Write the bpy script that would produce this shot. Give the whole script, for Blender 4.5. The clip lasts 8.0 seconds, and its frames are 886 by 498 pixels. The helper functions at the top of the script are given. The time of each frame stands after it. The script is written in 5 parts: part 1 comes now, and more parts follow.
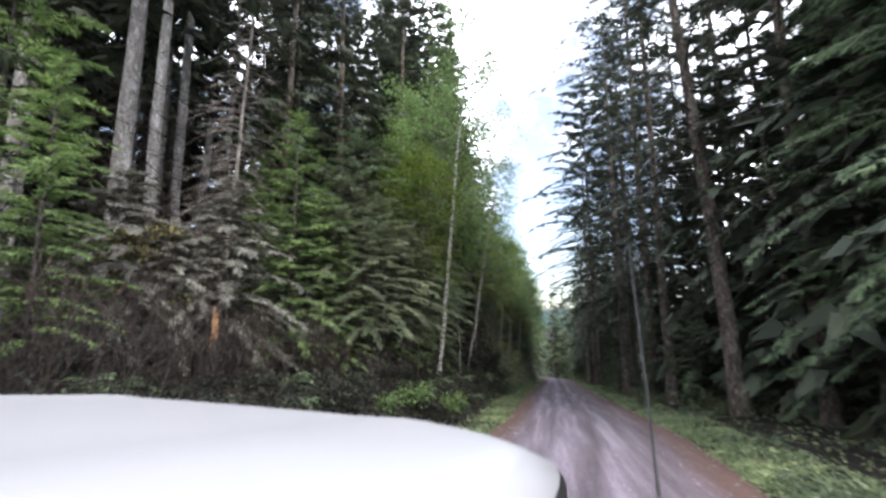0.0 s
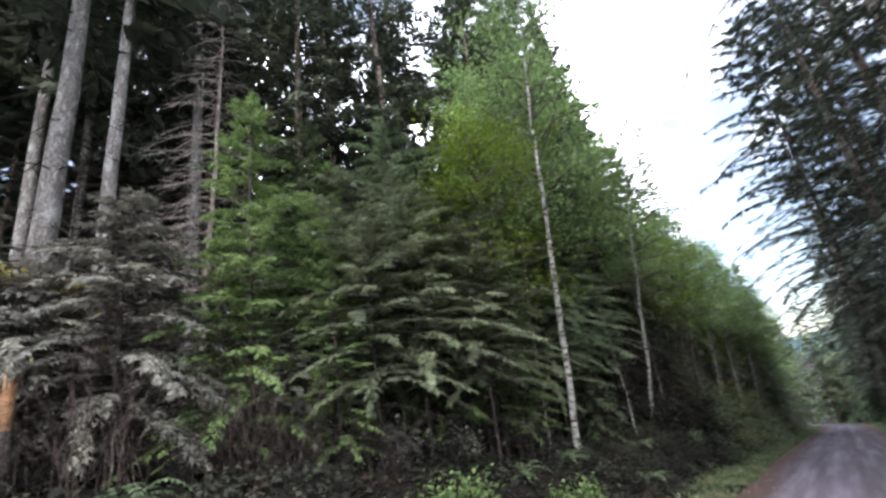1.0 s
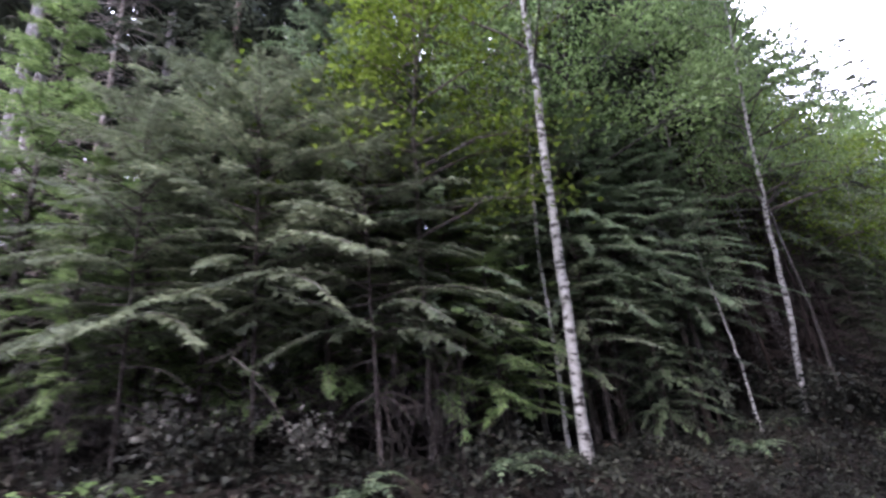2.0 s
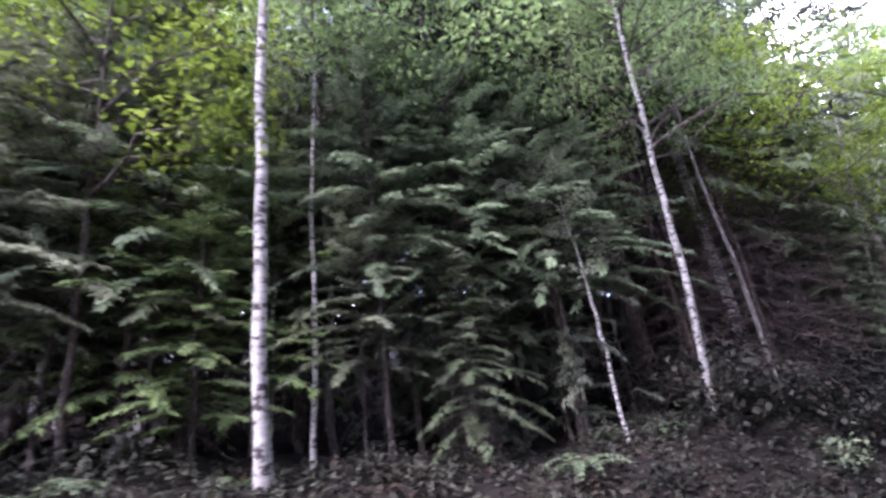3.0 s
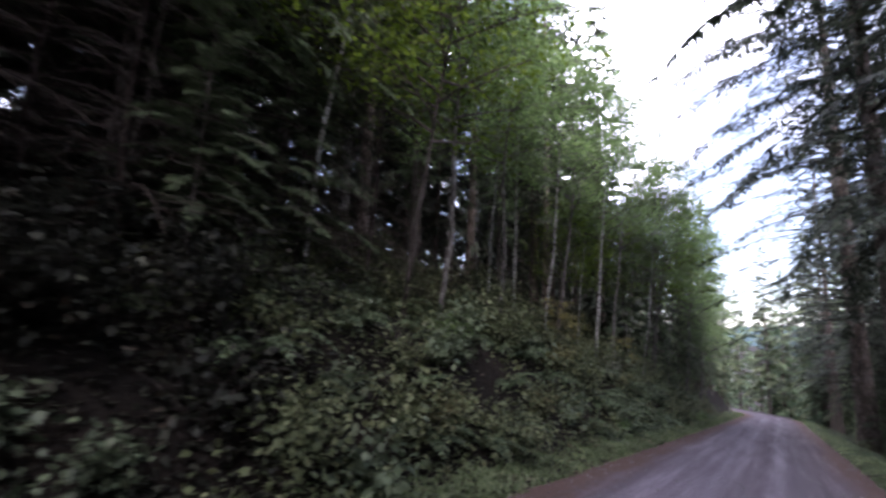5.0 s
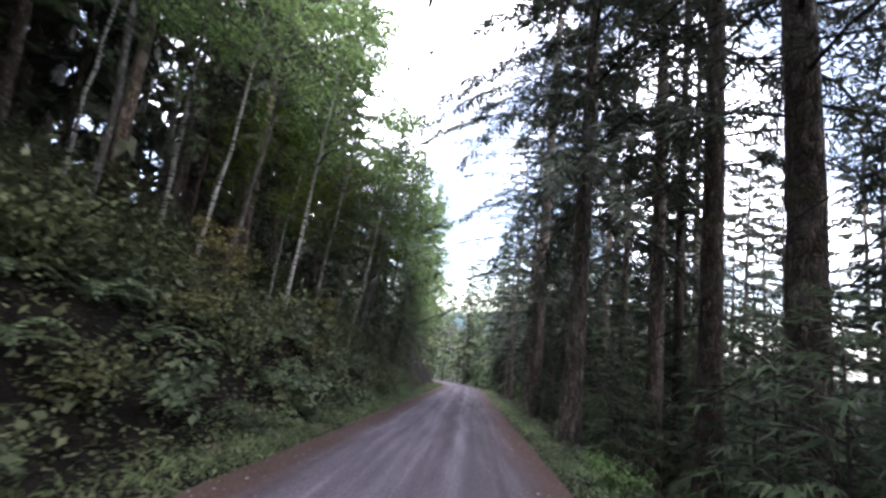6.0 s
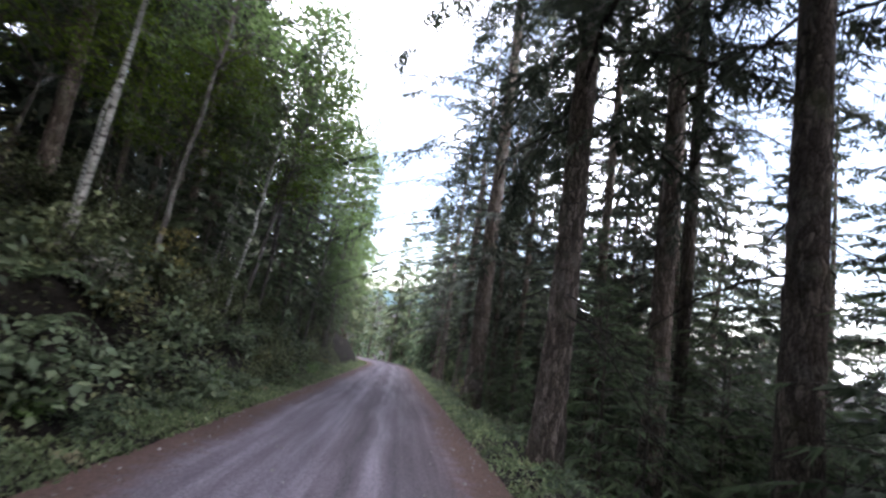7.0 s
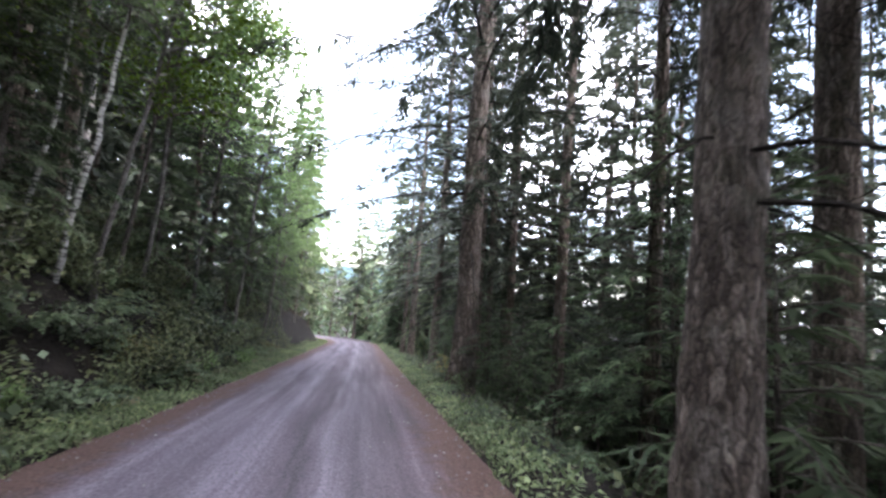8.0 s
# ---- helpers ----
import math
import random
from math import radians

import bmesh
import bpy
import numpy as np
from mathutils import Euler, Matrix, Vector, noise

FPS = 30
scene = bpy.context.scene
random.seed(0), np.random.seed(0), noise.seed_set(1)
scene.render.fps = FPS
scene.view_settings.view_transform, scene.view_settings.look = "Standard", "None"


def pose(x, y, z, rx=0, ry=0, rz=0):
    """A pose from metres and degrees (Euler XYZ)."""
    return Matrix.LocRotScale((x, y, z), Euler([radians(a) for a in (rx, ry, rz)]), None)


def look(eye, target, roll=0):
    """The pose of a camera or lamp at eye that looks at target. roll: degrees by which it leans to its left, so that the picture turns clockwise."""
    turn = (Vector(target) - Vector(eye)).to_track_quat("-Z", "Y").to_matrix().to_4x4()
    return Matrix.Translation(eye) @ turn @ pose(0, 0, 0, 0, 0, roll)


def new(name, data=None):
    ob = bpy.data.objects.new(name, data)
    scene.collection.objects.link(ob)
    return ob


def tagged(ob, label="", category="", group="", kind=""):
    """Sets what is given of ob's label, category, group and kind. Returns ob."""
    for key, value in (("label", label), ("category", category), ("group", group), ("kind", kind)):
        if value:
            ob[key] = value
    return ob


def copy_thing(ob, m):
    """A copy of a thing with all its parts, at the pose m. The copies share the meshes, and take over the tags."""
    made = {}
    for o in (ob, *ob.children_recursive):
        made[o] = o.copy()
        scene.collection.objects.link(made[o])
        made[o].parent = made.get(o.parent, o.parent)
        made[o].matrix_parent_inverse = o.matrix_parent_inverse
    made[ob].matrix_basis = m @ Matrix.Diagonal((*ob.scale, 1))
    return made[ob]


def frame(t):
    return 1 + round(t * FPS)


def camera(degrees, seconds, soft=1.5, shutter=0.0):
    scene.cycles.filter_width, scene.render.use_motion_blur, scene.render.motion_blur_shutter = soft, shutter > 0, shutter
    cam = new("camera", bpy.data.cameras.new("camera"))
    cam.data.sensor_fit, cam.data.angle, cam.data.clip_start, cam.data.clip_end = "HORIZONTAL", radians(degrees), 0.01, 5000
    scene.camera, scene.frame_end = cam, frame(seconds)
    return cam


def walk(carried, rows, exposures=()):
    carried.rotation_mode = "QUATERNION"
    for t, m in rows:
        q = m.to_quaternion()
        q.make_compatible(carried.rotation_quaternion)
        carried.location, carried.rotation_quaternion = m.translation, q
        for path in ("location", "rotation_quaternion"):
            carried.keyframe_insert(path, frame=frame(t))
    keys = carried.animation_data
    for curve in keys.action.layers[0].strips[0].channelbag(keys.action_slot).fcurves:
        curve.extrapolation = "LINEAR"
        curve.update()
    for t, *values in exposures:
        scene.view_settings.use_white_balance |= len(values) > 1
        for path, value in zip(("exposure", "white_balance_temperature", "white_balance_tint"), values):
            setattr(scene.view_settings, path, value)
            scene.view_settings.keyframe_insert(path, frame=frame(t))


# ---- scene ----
cam = camera(89.8, 8.0, 2.6, 0.2)
PATH = [
    (0, (-0.940, -13.597, 2.914), (-1.409, -11.677, 3.223), -0.5),
    (0.5, (-0.576, -10.667, 2.604), (-1.380, -8.930, 3.185), -5.4),
    (1, (-0.280, -7.762, 2.266), (-1.421, -6.248, 2.905), -8.7),
    (1.2, (-0.265, -6.646, 2.156), (-1.588, -5.300, 2.818), -8.4),
    (2.3, (-0.043, -0.800, 1.504), (-1.724, 0.081, 2.136), -6.6),
    (2.5, (0.061, 0.161, 1.392), (-1.647, 0.978, 2.038), -6.6),
    (3, (-0.013, 2.399, 1.136), (-1.737, 3.145, 1.822), -7.8),
    (3.5, (0.046, 4.635, 0.906), (-1.701, 5.353, 1.562), -5.4),
    (4, (-0.102, 6.812, 0.642), (-1.773, 7.777, 1.165), -2.8),
    (4.5, (-0.017, 9.069, 0.399), (-1.420, 10.443, 0.777), 1.9),
    (5, (-0.019, 11.289, 0.156), (-1.191, 12.874, 0.495), 2.2),
    (5.2, (0.000, 12.177, 0.053), (-0.901, 13.929, 0.399), 3.0),
    (6.3, (-0.045, 17.073, -0.472), (-0.105, 19.049, -0.168), 7.6),
    (6.5, (-0.024, 17.969, -0.576), (-0.029, 19.949, -0.290), 8.5),
    (7, (-0.016, 20.190, -0.841), (0.117, 22.169, -0.584), 8.0),
    (7.5, (0.031, 22.436, -1.091), (0.338, 24.404, -0.902), 4.8),
    (8, (0.105, 24.622, -1.374), (0.432, 26.590, -1.223), 4.1),
]
walk(cam, [(t, look(eye, target, roll)) for t, eye, target, roll in PATH], exposures=[(0, 1.35, 6450, 12), (0.5, 1.75, 6400, 11), (1.2, 1.4, 6300, 15), (2.4, 2.6, 5800, 37), (3.0, 3.2, 5800, 41), (3.5, 2.75, 5600, 44), (4.0, 2.5, 5700, 43), (4.5, 1.8, 5950, 34), (5.2, 1.75, 6200, 25), (6.5, 2.15, 6300, 17), (7.0, 2.1, 6300, 17), (7.5, 2.45, 6300, 17), (8, 2.75, 6300, 17)])

# ---- light ----
SUN_ELEV, SUN_TURN = radians(52), radians(148)
world = bpy.data.worlds.new("overcast_sky")
scene.world = world
world.use_nodes = True
wn, wl = world.node_tree.nodes, world.node_tree.links
wn.clear()
w_out, w_bg = wn.new("ShaderNodeOutputWorld"), wn.new("ShaderNodeBackground")
w_sky = wn.new("ShaderNodeTexSky")
w_sky.sky_type, w_sky.sun_disc = "NISHITA", False
w_sky.sun_elevation, w_sky.sun_rotation = SUN_ELEV, SUN_TURN
w_co, w_noise, w_ramp, w_mix = (wn.new(k) for k in ("ShaderNodeTexCoord", "ShaderNodeTexNoise", "ShaderNodeValToRGB", "ShaderNodeMix"))
w_noise.inputs["Scale"].default_value, w_noise.inputs["Detail"].default_value = 2.2, 6.0
w_ramp.color_ramp.elements[0].position, w_ramp.color_ramp.elements[1].position = 0.48, 0.62
w_ramp.color_ramp.elements[0].color = (0.06, 0.06, 0.06, 1)
w_mix.data_type = "RGBA"
w_mix.inputs[7].default_value = (27.0, 28.2, 30.2, 1)
wl.new(w_co.outputs["Generated"], w_noise.inputs["Vector"])
wl.new(w_noise.outputs["Fac"], w_ramp.inputs["Fac"])
wl.new(w_ramp.outputs["Color"], w_mix.inputs[0])
wl.new(w_sky.outputs["Color"], w_mix.inputs[6])
wl.new(w_mix.outputs[2], w_bg.inputs["Color"])
wl.new(w_bg.outputs["Background"], w_out.inputs["Surface"])
w_bg.inputs["Strength"].default_value = 0.12

sun = new("sun", bpy.data.lights.new("sun", "SUN"))
sun.data.energy, sun.data.angle, sun.data.color = 1.8, radians(20), (1.0, 0.96, 0.91)
sun.matrix_world = Matrix.Rotation(-SUN_TURN, 4, "Z") @ Matrix.Rotation(-(math.pi / 2 - SUN_ELEV), 4, "X")


# ---- materials ----
def shader(name, rough=0.8, spec=0.3):
    m = bpy.data.materials.new(name)
    m.use_nodes = True
    b = m.node_tree.nodes["Principled BSDF"]
    b.inputs["Roughness"].default_value = rough
    b.inputs["Specular IOR Level"].default_value = spec
    return m, m.node_tree.nodes, m.node_tree.links, b


def ramp(nodes, stops):
    r = nodes.new("ShaderNodeValToRGB")
    el = r.color_ramp.elements
    while len(el) < len(stops):
        el.new(0.5)
    for e, (at, col) in zip(el, stops):
        e.position, e.color = at, (*col, 1)
    return r


def tex(nodes, links, scale, detail=5.0, stretch=(1, 1, 1), kind="ShaderNodeTexNoise", space="Object"):
    co, mp, n = nodes.new("ShaderNodeTexCoord"), nodes.new("ShaderNodeMapping"), nodes.new(kind)
    mp.inputs["Scale"].default_value = stretch
    n.inputs["Scale"].default_value = scale
    if kind == "ShaderNodeTexNoise":
        n.inputs["Detail"].default_value = detail
    links.new(co.outputs[space], mp.inputs["Vector"])
    links.new(mp.outputs["Vector"], n.inputs["Vector"])
    return n


def mixed(nodes, links, fac, a, b, mode="MIX"):
    x = nodes.new("ShaderNodeMix")
    x.data_type, x.blend_type = "RGBA", mode
    for socket, value in ((0, fac), (6, a), (7, b)):
        if hasattr(value, "is_output"):
            links.new(value, x.inputs[socket])
        else:
            x.inputs[socket].default_value = (*value, 1) if isinstance(value, tuple) else value
    return x.outputs[2]


def bumped(nodes, links, bsdf, height, strength, distance):
    bp = nodes.new("ShaderNodeBump")
    bp.inputs["Strength"].default_value, bp.inputs["Distance"].default_value = strength, distance
    links.new(height, bp.inputs["Height"])
    links.new(bp.outputs["Normal"], bsdf.inputs["Normal"])


def leaf_mat(name, dark, mid, light, rough=0.55, thin=0.3, spec=0.25, old=None, vivid=0.72):
    """Foliage: each leaf or spray takes its own tone, each plant its own shift."""
    m, n, l, b = shader(name, rough, spec)
    geo, info = n.new("ShaderNodeNewGeometry"), n.new("ShaderNodeObjectInfo")
    r = ramp(n, [(0.0, dark), (0.5, mid), (1.0, light)])
    l.new(geo.outputs["Random Per Island"], r.inputs["Fac"])
    col = r.outputs["Color"]
    patch = tex(n, l, 0.9, 3.0)
    pr = ramp(n, [(0.35, (0.65, 0.65, 0.65)), (0.68, (1.25, 1.22, 1.1))])
    l.new(patch.outputs["Fac"], pr.inputs["Fac"])
    col = mixed(n, l, 1.0, col, pr.outputs["Color"], "MULTIPLY")
    hs = n.new("ShaderNodeHueSaturation")
    hs.inputs["Saturation"].default_value = vivid
    mr = n.new("ShaderNodeMapRange")
    mr.inputs["To Min"].default_value, mr.inputs["To Max"].default_value = 0.75, 1.3
    l.new(info.outputs["Random"], mr.inputs["Value"])
    l.new(mr.outputs["Result"], hs.inputs["Value"])
    l.new(col, hs.inputs["Color"])
    col = hs.outputs["Color"]
    if old:
        sp = tex(n, l, 2.3, 4.0)
        sr = ramp(n, [(0.6, (0, 0, 0)), (0.7, (1, 1, 1))])
        l.new(sp.outputs["Fac"], sr.inputs["Fac"])
        col = mixed(n, l, sr.outputs["Color"], col, old)
    l.new(col, b.inputs["Base Color"])
    tr, add, out = n.new("ShaderNodeBsdfTranslucent"), n.new("ShaderNodeMixShader"), n["Material Output"]
    l.new(col, tr.inputs["Color"])
    add.inputs["Fac"].default_value = thin
    l.new(b.outputs["BSDF"], add.inputs[1])
    l.new(tr.outputs["BSDF"], add.inputs[2])
    l.new(add.outputs["Shader"], out.inputs["Surface"])
    return m


def bark_mat(name, dark, mid, light, lichen, moss=0.0, scale=9.0):
    """Scaly bark: uneven upright plates with dark cracks between them, flaked grain, patches of lichen and moss."""
    m, n, l, b = shader(name, 0.92, 0.15)
    warp = tex(n, l, scale * 0.9, 4.0, (1, 1, 0.5))
    co, push, mp = n.new("ShaderNodeTexCoord"), n.new("ShaderNodeVectorMath"), n.new("ShaderNodeMapping")
    push.operation = "MULTIPLY_ADD"
    push.inputs[1].default_value = (0.13, 0.13, 0.3)
    l.new(warp.outputs["Color"], push.inputs[0])
    l.new(co.outputs["Object"], push.inputs[2])
    mp.inputs["Scale"].default_value = (1, 1, 0.24)
    l.new(push.outputs["Vector"], mp.inputs["Vector"])
    plate, crack = n.new("ShaderNodeTexVoronoi"), n.new("ShaderNodeTexVoronoi")
    crack.feature = "DISTANCE_TO_EDGE"
    for v in (plate, crack):
        v.inputs["Scale"].default_value = scale * 1.9
        l.new(mp.outputs["Vector"], v.inputs["Vector"])
    fine = tex(n, l, scale * 6, 6.0, (1, 1, 0.5))
    tone = n.new("ShaderNodeSeparateColor")
    l.new(plate.outputs["Color"], tone.inputs["Color"])
    r = ramp(n, [(0.0, tuple(0.5 * (a + c) for a, c in zip(dark, mid))), (0.55, mid), (1.0, light)])
    l.new(tone.outputs["Red"], r.inputs["Fac"])
    fr = ramp(n, [(0.3, (0.45, 0.45, 0.45)), (0.7, (1.5, 1.5, 1.5))])
    l.new(fine.outputs["Fac"], fr.inputs["Fac"])
    col = mixed(n, l, 1.0, r.outputs["Color"], fr.outputs["Color"], "MULTIPLY")
    gap = ramp(n, [(0.0, (0.7, 0.7, 0.7)), (0.15, (0, 0, 0))])
    l.new(crack.outputs["Distance"], gap.inputs["Fac"])
    col = mixed(n, l, gap.outputs["Color"], col, dark)
    sp = tex(n, l, 3.2, 7.0, (1, 1, 0.6))
    sr = ramp(n, [(0.54, (0, 0, 0)), (0.68, (0.6, 0.6, 0.6))])
    l.new(sp.outputs["Fac"], sr.inputs["Fac"])
    lich = mixed(n, l, 1.0, lichen, fr.outputs["Color"], "MULTIPLY")
    col = mixed(n, l, sr.outputs["Color"], col, lich)
    if moss:
        mo = tex(n, l, 1.4, 6.0)
        mr = ramp(n, [(0.55, (0, 0, 0)), (0.7, (moss, moss, moss))])
        l.new(mo.outputs["Fac"], mr.inputs["Fac"])
        col = mixed(n, l, mr.outputs["Color"], col, (0.05, 0.06, 0.02))
    hs, info, rg = n.new("ShaderNodeHueSaturation"), n.new("ShaderNodeObjectInfo"), n.new("ShaderNodeMapRange")
    rg.inputs["To Min"].default_value, rg.inputs["To Max"].default_value = 0.75, 1.2
    l.new(info.outputs["Random"], rg.inputs["Value"])
    l.new(rg.outputs["Result"], hs.inputs["Value"])
    l.new(col, hs.inputs["Color"])
    l.new(hs.outputs["Color"], b.inputs["Base Color"])
    rise = ramp(n, [(0.0, (0, 0, 0)), (0.3, (1, 1, 1))])
    l.new(crack.outputs["Distance"], rise.inputs["Fac"])
    tall = mixed(n, l, 0.35, rise.outputs["Color"], fine.outputs["Color"])
    bumped(n, l, b, tall, 0.9, 0.03)
    return m


def birch_mat():
    m, n, l, b = shader("birch_bark", 0.75, 0.25)
    bands = tex(n, l, 6.0, 4.0, (0.9, 0.9, 3.4))
    r = ramp(n, [(0.40, (0.03, 0.027, 0.025)), (0.455, (0.21, 0.206, 0.19)), (0.7, (0.37, 0.366, 0.342))])
    l.new(bands.outputs["Fac"], r.inputs["Fac"])
    blot = tex(n, l, 2.6, 5.0, (1, 1, 0.8))
    br = ramp(n, [(0.54, (0, 0, 0)), (0.66, (0.85, 0.85, 0.85))])
    l.new(blot.outputs["Fac"], br.inputs["Fac"])
    col = mixed(n, l, br.outputs["Color"], r.outputs["Color"], (0.13, 0.125, 0.105))
    l.new(col, b.inputs["Base Color"])
    bumped(n, l, b, bands.outputs["Fac"], 0.35, 0.01)
    return m


def plain_mat(name, col, rough=0.6, spec=0.4, metal=0.0, vary=0.12, scale=8.0):
    m, n, l, b = shader(name, rough, spec)
    t = tex(n, l, scale, 6.0)
    r = ramp(n, [(0.3, tuple(c * (1 - vary) for c in col)), (0.7, tuple(min(1, c * (1 + vary)) for c in col))])
    l.new(t.outputs["Fac"], r.inputs["Fac"])
    l.new(r.outputs["Color"], b.inputs["Base Color"])
    b.inputs["Metallic"].default_value = metal
    return m


def road_mat():
    """Packed gravel: paler wheel tracks, darker loose strips, red-brown needle litter at both edges."""
    m, n, l, b = shader("packed_gravel", 0.95, 0.2)
    uv, sep = n.new("ShaderNodeUVMap"), n.new("ShaderNodeSeparateXYZ")
    l.new(uv.outputs["UV"], sep.inputs["Vector"])
    wob = tex(n, l, 0.35, 4.0)
    wm = n.new("ShaderNodeMath")
    wm.operation, wm.inputs[1].default_value = "MULTIPLY_ADD", 0.14
    l.new(wob.outputs["Fac"], wm.inputs[0])
    l.new(sep.outputs["X"], wm.inputs[2])
    # across the road, 0 at the left gravel edge and 1 at the right one (with the wobble's mean of 0.07)
    tracks = ramp(n, [(0.0, (0.080, 0.066, 0.076)), (0.2, (0.085, 0.071, 0.084)), (0.3, (0.132, 0.113, 0.136)),
                      (0.38, (0.095, 0.081, 0.097)), (0.47, (0.139, 0.121, 0.146)), (0.55, (0.107, 0.090, 0.107)),
                      (0.61, (0.078, 0.066, 0.077)), (0.68, (0.144, 0.124, 0.147)), (0.76, (0.090, 0.077, 0.089)), (1.0, (0.095, 0.072, 0.082))])
    l.new(wm.outputs["Value"], tracks.inputs["Fac"])
    grit = tex(n, l, 34.0, 8.0)
    gr = ramp(n, [(0.3, (0.62, 0.62, 0.62)), (0.7, (1.4, 1.38, 1.36))])
    l.new(grit.outputs["Fac"], gr.inputs["Fac"])
    col = mixed(n, l, 1.0, tracks.outputs["Color"], gr.outputs["Color"], "MULTIPLY")
    big = tex(n, l, 1.1, 5.0, (4.5, 0.16, 1))
    bg = ramp(n, [(0.32, (0.72, 0.72, 0.73)), (0.52, (1.02, 1.02, 1.03)), (0.7, (1.5, 1.5, 1.53))])
    l.new(big.outputs["Fac"], bg.inputs["Fac"])
    col = mixed(n, l, 1.0, col, bg.outputs["Color"], "MULTIPLY")
    edge = n.new("ShaderNodeMath")
    edge.operation, edge.inputs[1].default_value = "SUBTRACT", 0.57
    l.new(wm.outputs["Value"], edge.inputs[0])
    ab = n.new("ShaderNodeMath")
    ab.operation = "ABSOLUTE"
    l.new(edge.outputs["Value"], ab.inputs[0])
    rag = tex(n, l, 5.0, 6.0)
    am = n.new("ShaderNodeMath")
    am.operation, am.inputs[1].default_value = "MULTIPLY_ADD", 0.2
    l.new(rag.outputs["Fac"], am.inputs[0])
    l.new(ab.outputs["Value"], am.inputs[2])
    er = ramp(n, [(0.43, (0, 0, 0)), (0.53, (0.9, 0.9, 0.9))])
    l.new(am.outputs["Value"], er.inputs["Fac"])
    litter = ramp(n, [(0.35, (0.05, 0.03, 0.024)), (0.65, (0.115, 0.068, 0.054))])
    l.new(grit.outputs["Fac"], litter.inputs["Fac"])
    col = mixed(n, l, er.outputs["Color"], col, litter.outputs["Color"])
    l.new(col, b.inputs["Base Color"])
    bumped(n, l, b, grit.outputs["Fac"], 0.7, 0.012)
    return m


def soil_mat():
    m, n, l, b = shader("forest_soil", 0.95, 0.15)
    t, f = tex(n, l, 1.3, 8.0), tex(n, l, 22.0, 8.0)
    # darker than real humus: shade under the trees is put into these tones
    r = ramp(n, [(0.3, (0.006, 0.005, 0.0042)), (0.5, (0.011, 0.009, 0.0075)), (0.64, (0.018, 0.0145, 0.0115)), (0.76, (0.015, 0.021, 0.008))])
    l.new(t.outputs["Fac"], r.inputs["Fac"])
    fr = ramp(n, [(0.3, (0.5, 0.5, 0.5)), (0.7, (1.5, 1.45, 1.4))])
    l.new(f.outputs["Fac"], fr.inputs["Fac"])
    l.new(mixed(n, l, 1.0, r.outputs["Color"], fr.outputs["Color"], "MULTIPLY"), b.inputs["Base Color"])
    bumped(n, l, b, f.outputs["Fac"], 0.8, 0.04)
    return m


FIR_NEEDLE = leaf_mat("fir_needles", (0.035, 0.045, 0.033), (0.056, 0.070, 0.050), (0.088, 0.105, 0.070), thin=0.28, spec=0.15, vivid=0.92)
HEM_NEEDLE = leaf_mat("hemlock_needles", (0.060, 0.085, 0.050), (0.096, 0.132, 0.076), (0.142, 0.184, 0.108), thin=0.38, spec=0.12, vivid=1.02)
# bright young growth, its colour lightened further for daylight falling on these trees
HEM_BRIGHT_LIT = leaf_mat("young_hemlock_needles", (0.10, 0.165, 0.06), (0.17, 0.265, 0.09), (0.26, 0.36, 0.14), thin=0.42, vivid=0.95)
# lighter copy of the hemlock needles, daylight on the boughs put into its colour
HEM_LIT = leaf_mat("hemlock_sapling_needles", (0.085, 0.125, 0.078), (0.135, 0.192, 0.115), (0.2, 0.265, 0.158), thin=0.42, spec=0.15, vivid=1.0)
# dusty pale sprays; the same tone colours one small shrub as if sunlit
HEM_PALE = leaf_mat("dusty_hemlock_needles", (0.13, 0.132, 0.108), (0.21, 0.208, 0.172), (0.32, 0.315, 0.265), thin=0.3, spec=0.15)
HEM_SAGE = leaf_mat("grey_green_hemlock_needles", (0.08, 0.102, 0.064), (0.13, 0.16, 0.1), (0.19, 0.22, 0.14), thin=0.38, spec=0.12, vivid=0.98)
ALDER_LEAF = leaf_mat("alder_leaves", (0.10, 0.175, 0.05), (0.17, 0.28, 0.078), (0.25, 0.385, 0.135), thin=0.55, spec=0.15, vivid=0.86)
BIRCH_LEAF = leaf_mat("birch_leaves", (0.085, 0.118, 0.062), (0.142, 0.183, 0.095), (0.205, 0.25, 0.14), thin=0.45)
MAPLE_LEAF = leaf_mat("maple_leaves", (0.072, 0.115, 0.02), (0.12, 0.175, 0.032), (0.175, 0.235, 0.055), thin=0.58, spec=0.12, vivid=1.05)
YELLOW_LEAF = leaf_mat("yellowing_leaves", (0.134, 0.125, 0.032), (0.266, 0.232, 0.062), (0.398, 0.331, 0.101), thin=0.4, vivid=0.9)
SHRUB_LEAF = leaf_mat("shrub_leaves", (0.042, 0.055, 0.028), (0.095, 0.12, 0.057), (0.19, 0.215, 0.112), rough=0.55, spec=0.2, thin=0.32, old=(0.105, 0.1, 0.046), vivid=0.92)
SALAL_LEAF = leaf_mat("salal_leaves", (0.042, 0.064, 0.036), (0.075, 0.106, 0.058), (0.125, 0.16, 0.092), rough=0.5, spec=0.25, thin=0.25, vivid=0.9)
FERN_LEAF = leaf_mat("fern_fronds", (0.05, 0.08, 0.042), (0.09, 0.135, 0.068), (0.145, 0.195, 0.102), thin=0.38, vivid=0.88)
GRASS_LEAF = leaf_mat("grass_blades", (0.10, 0.145, 0.065), (0.165, 0.225, 0.1), (0.255, 0.31, 0.155), thin=0.42, spec=0.15, old=(0.23, 0.2, 0.13), vivid=0.86)
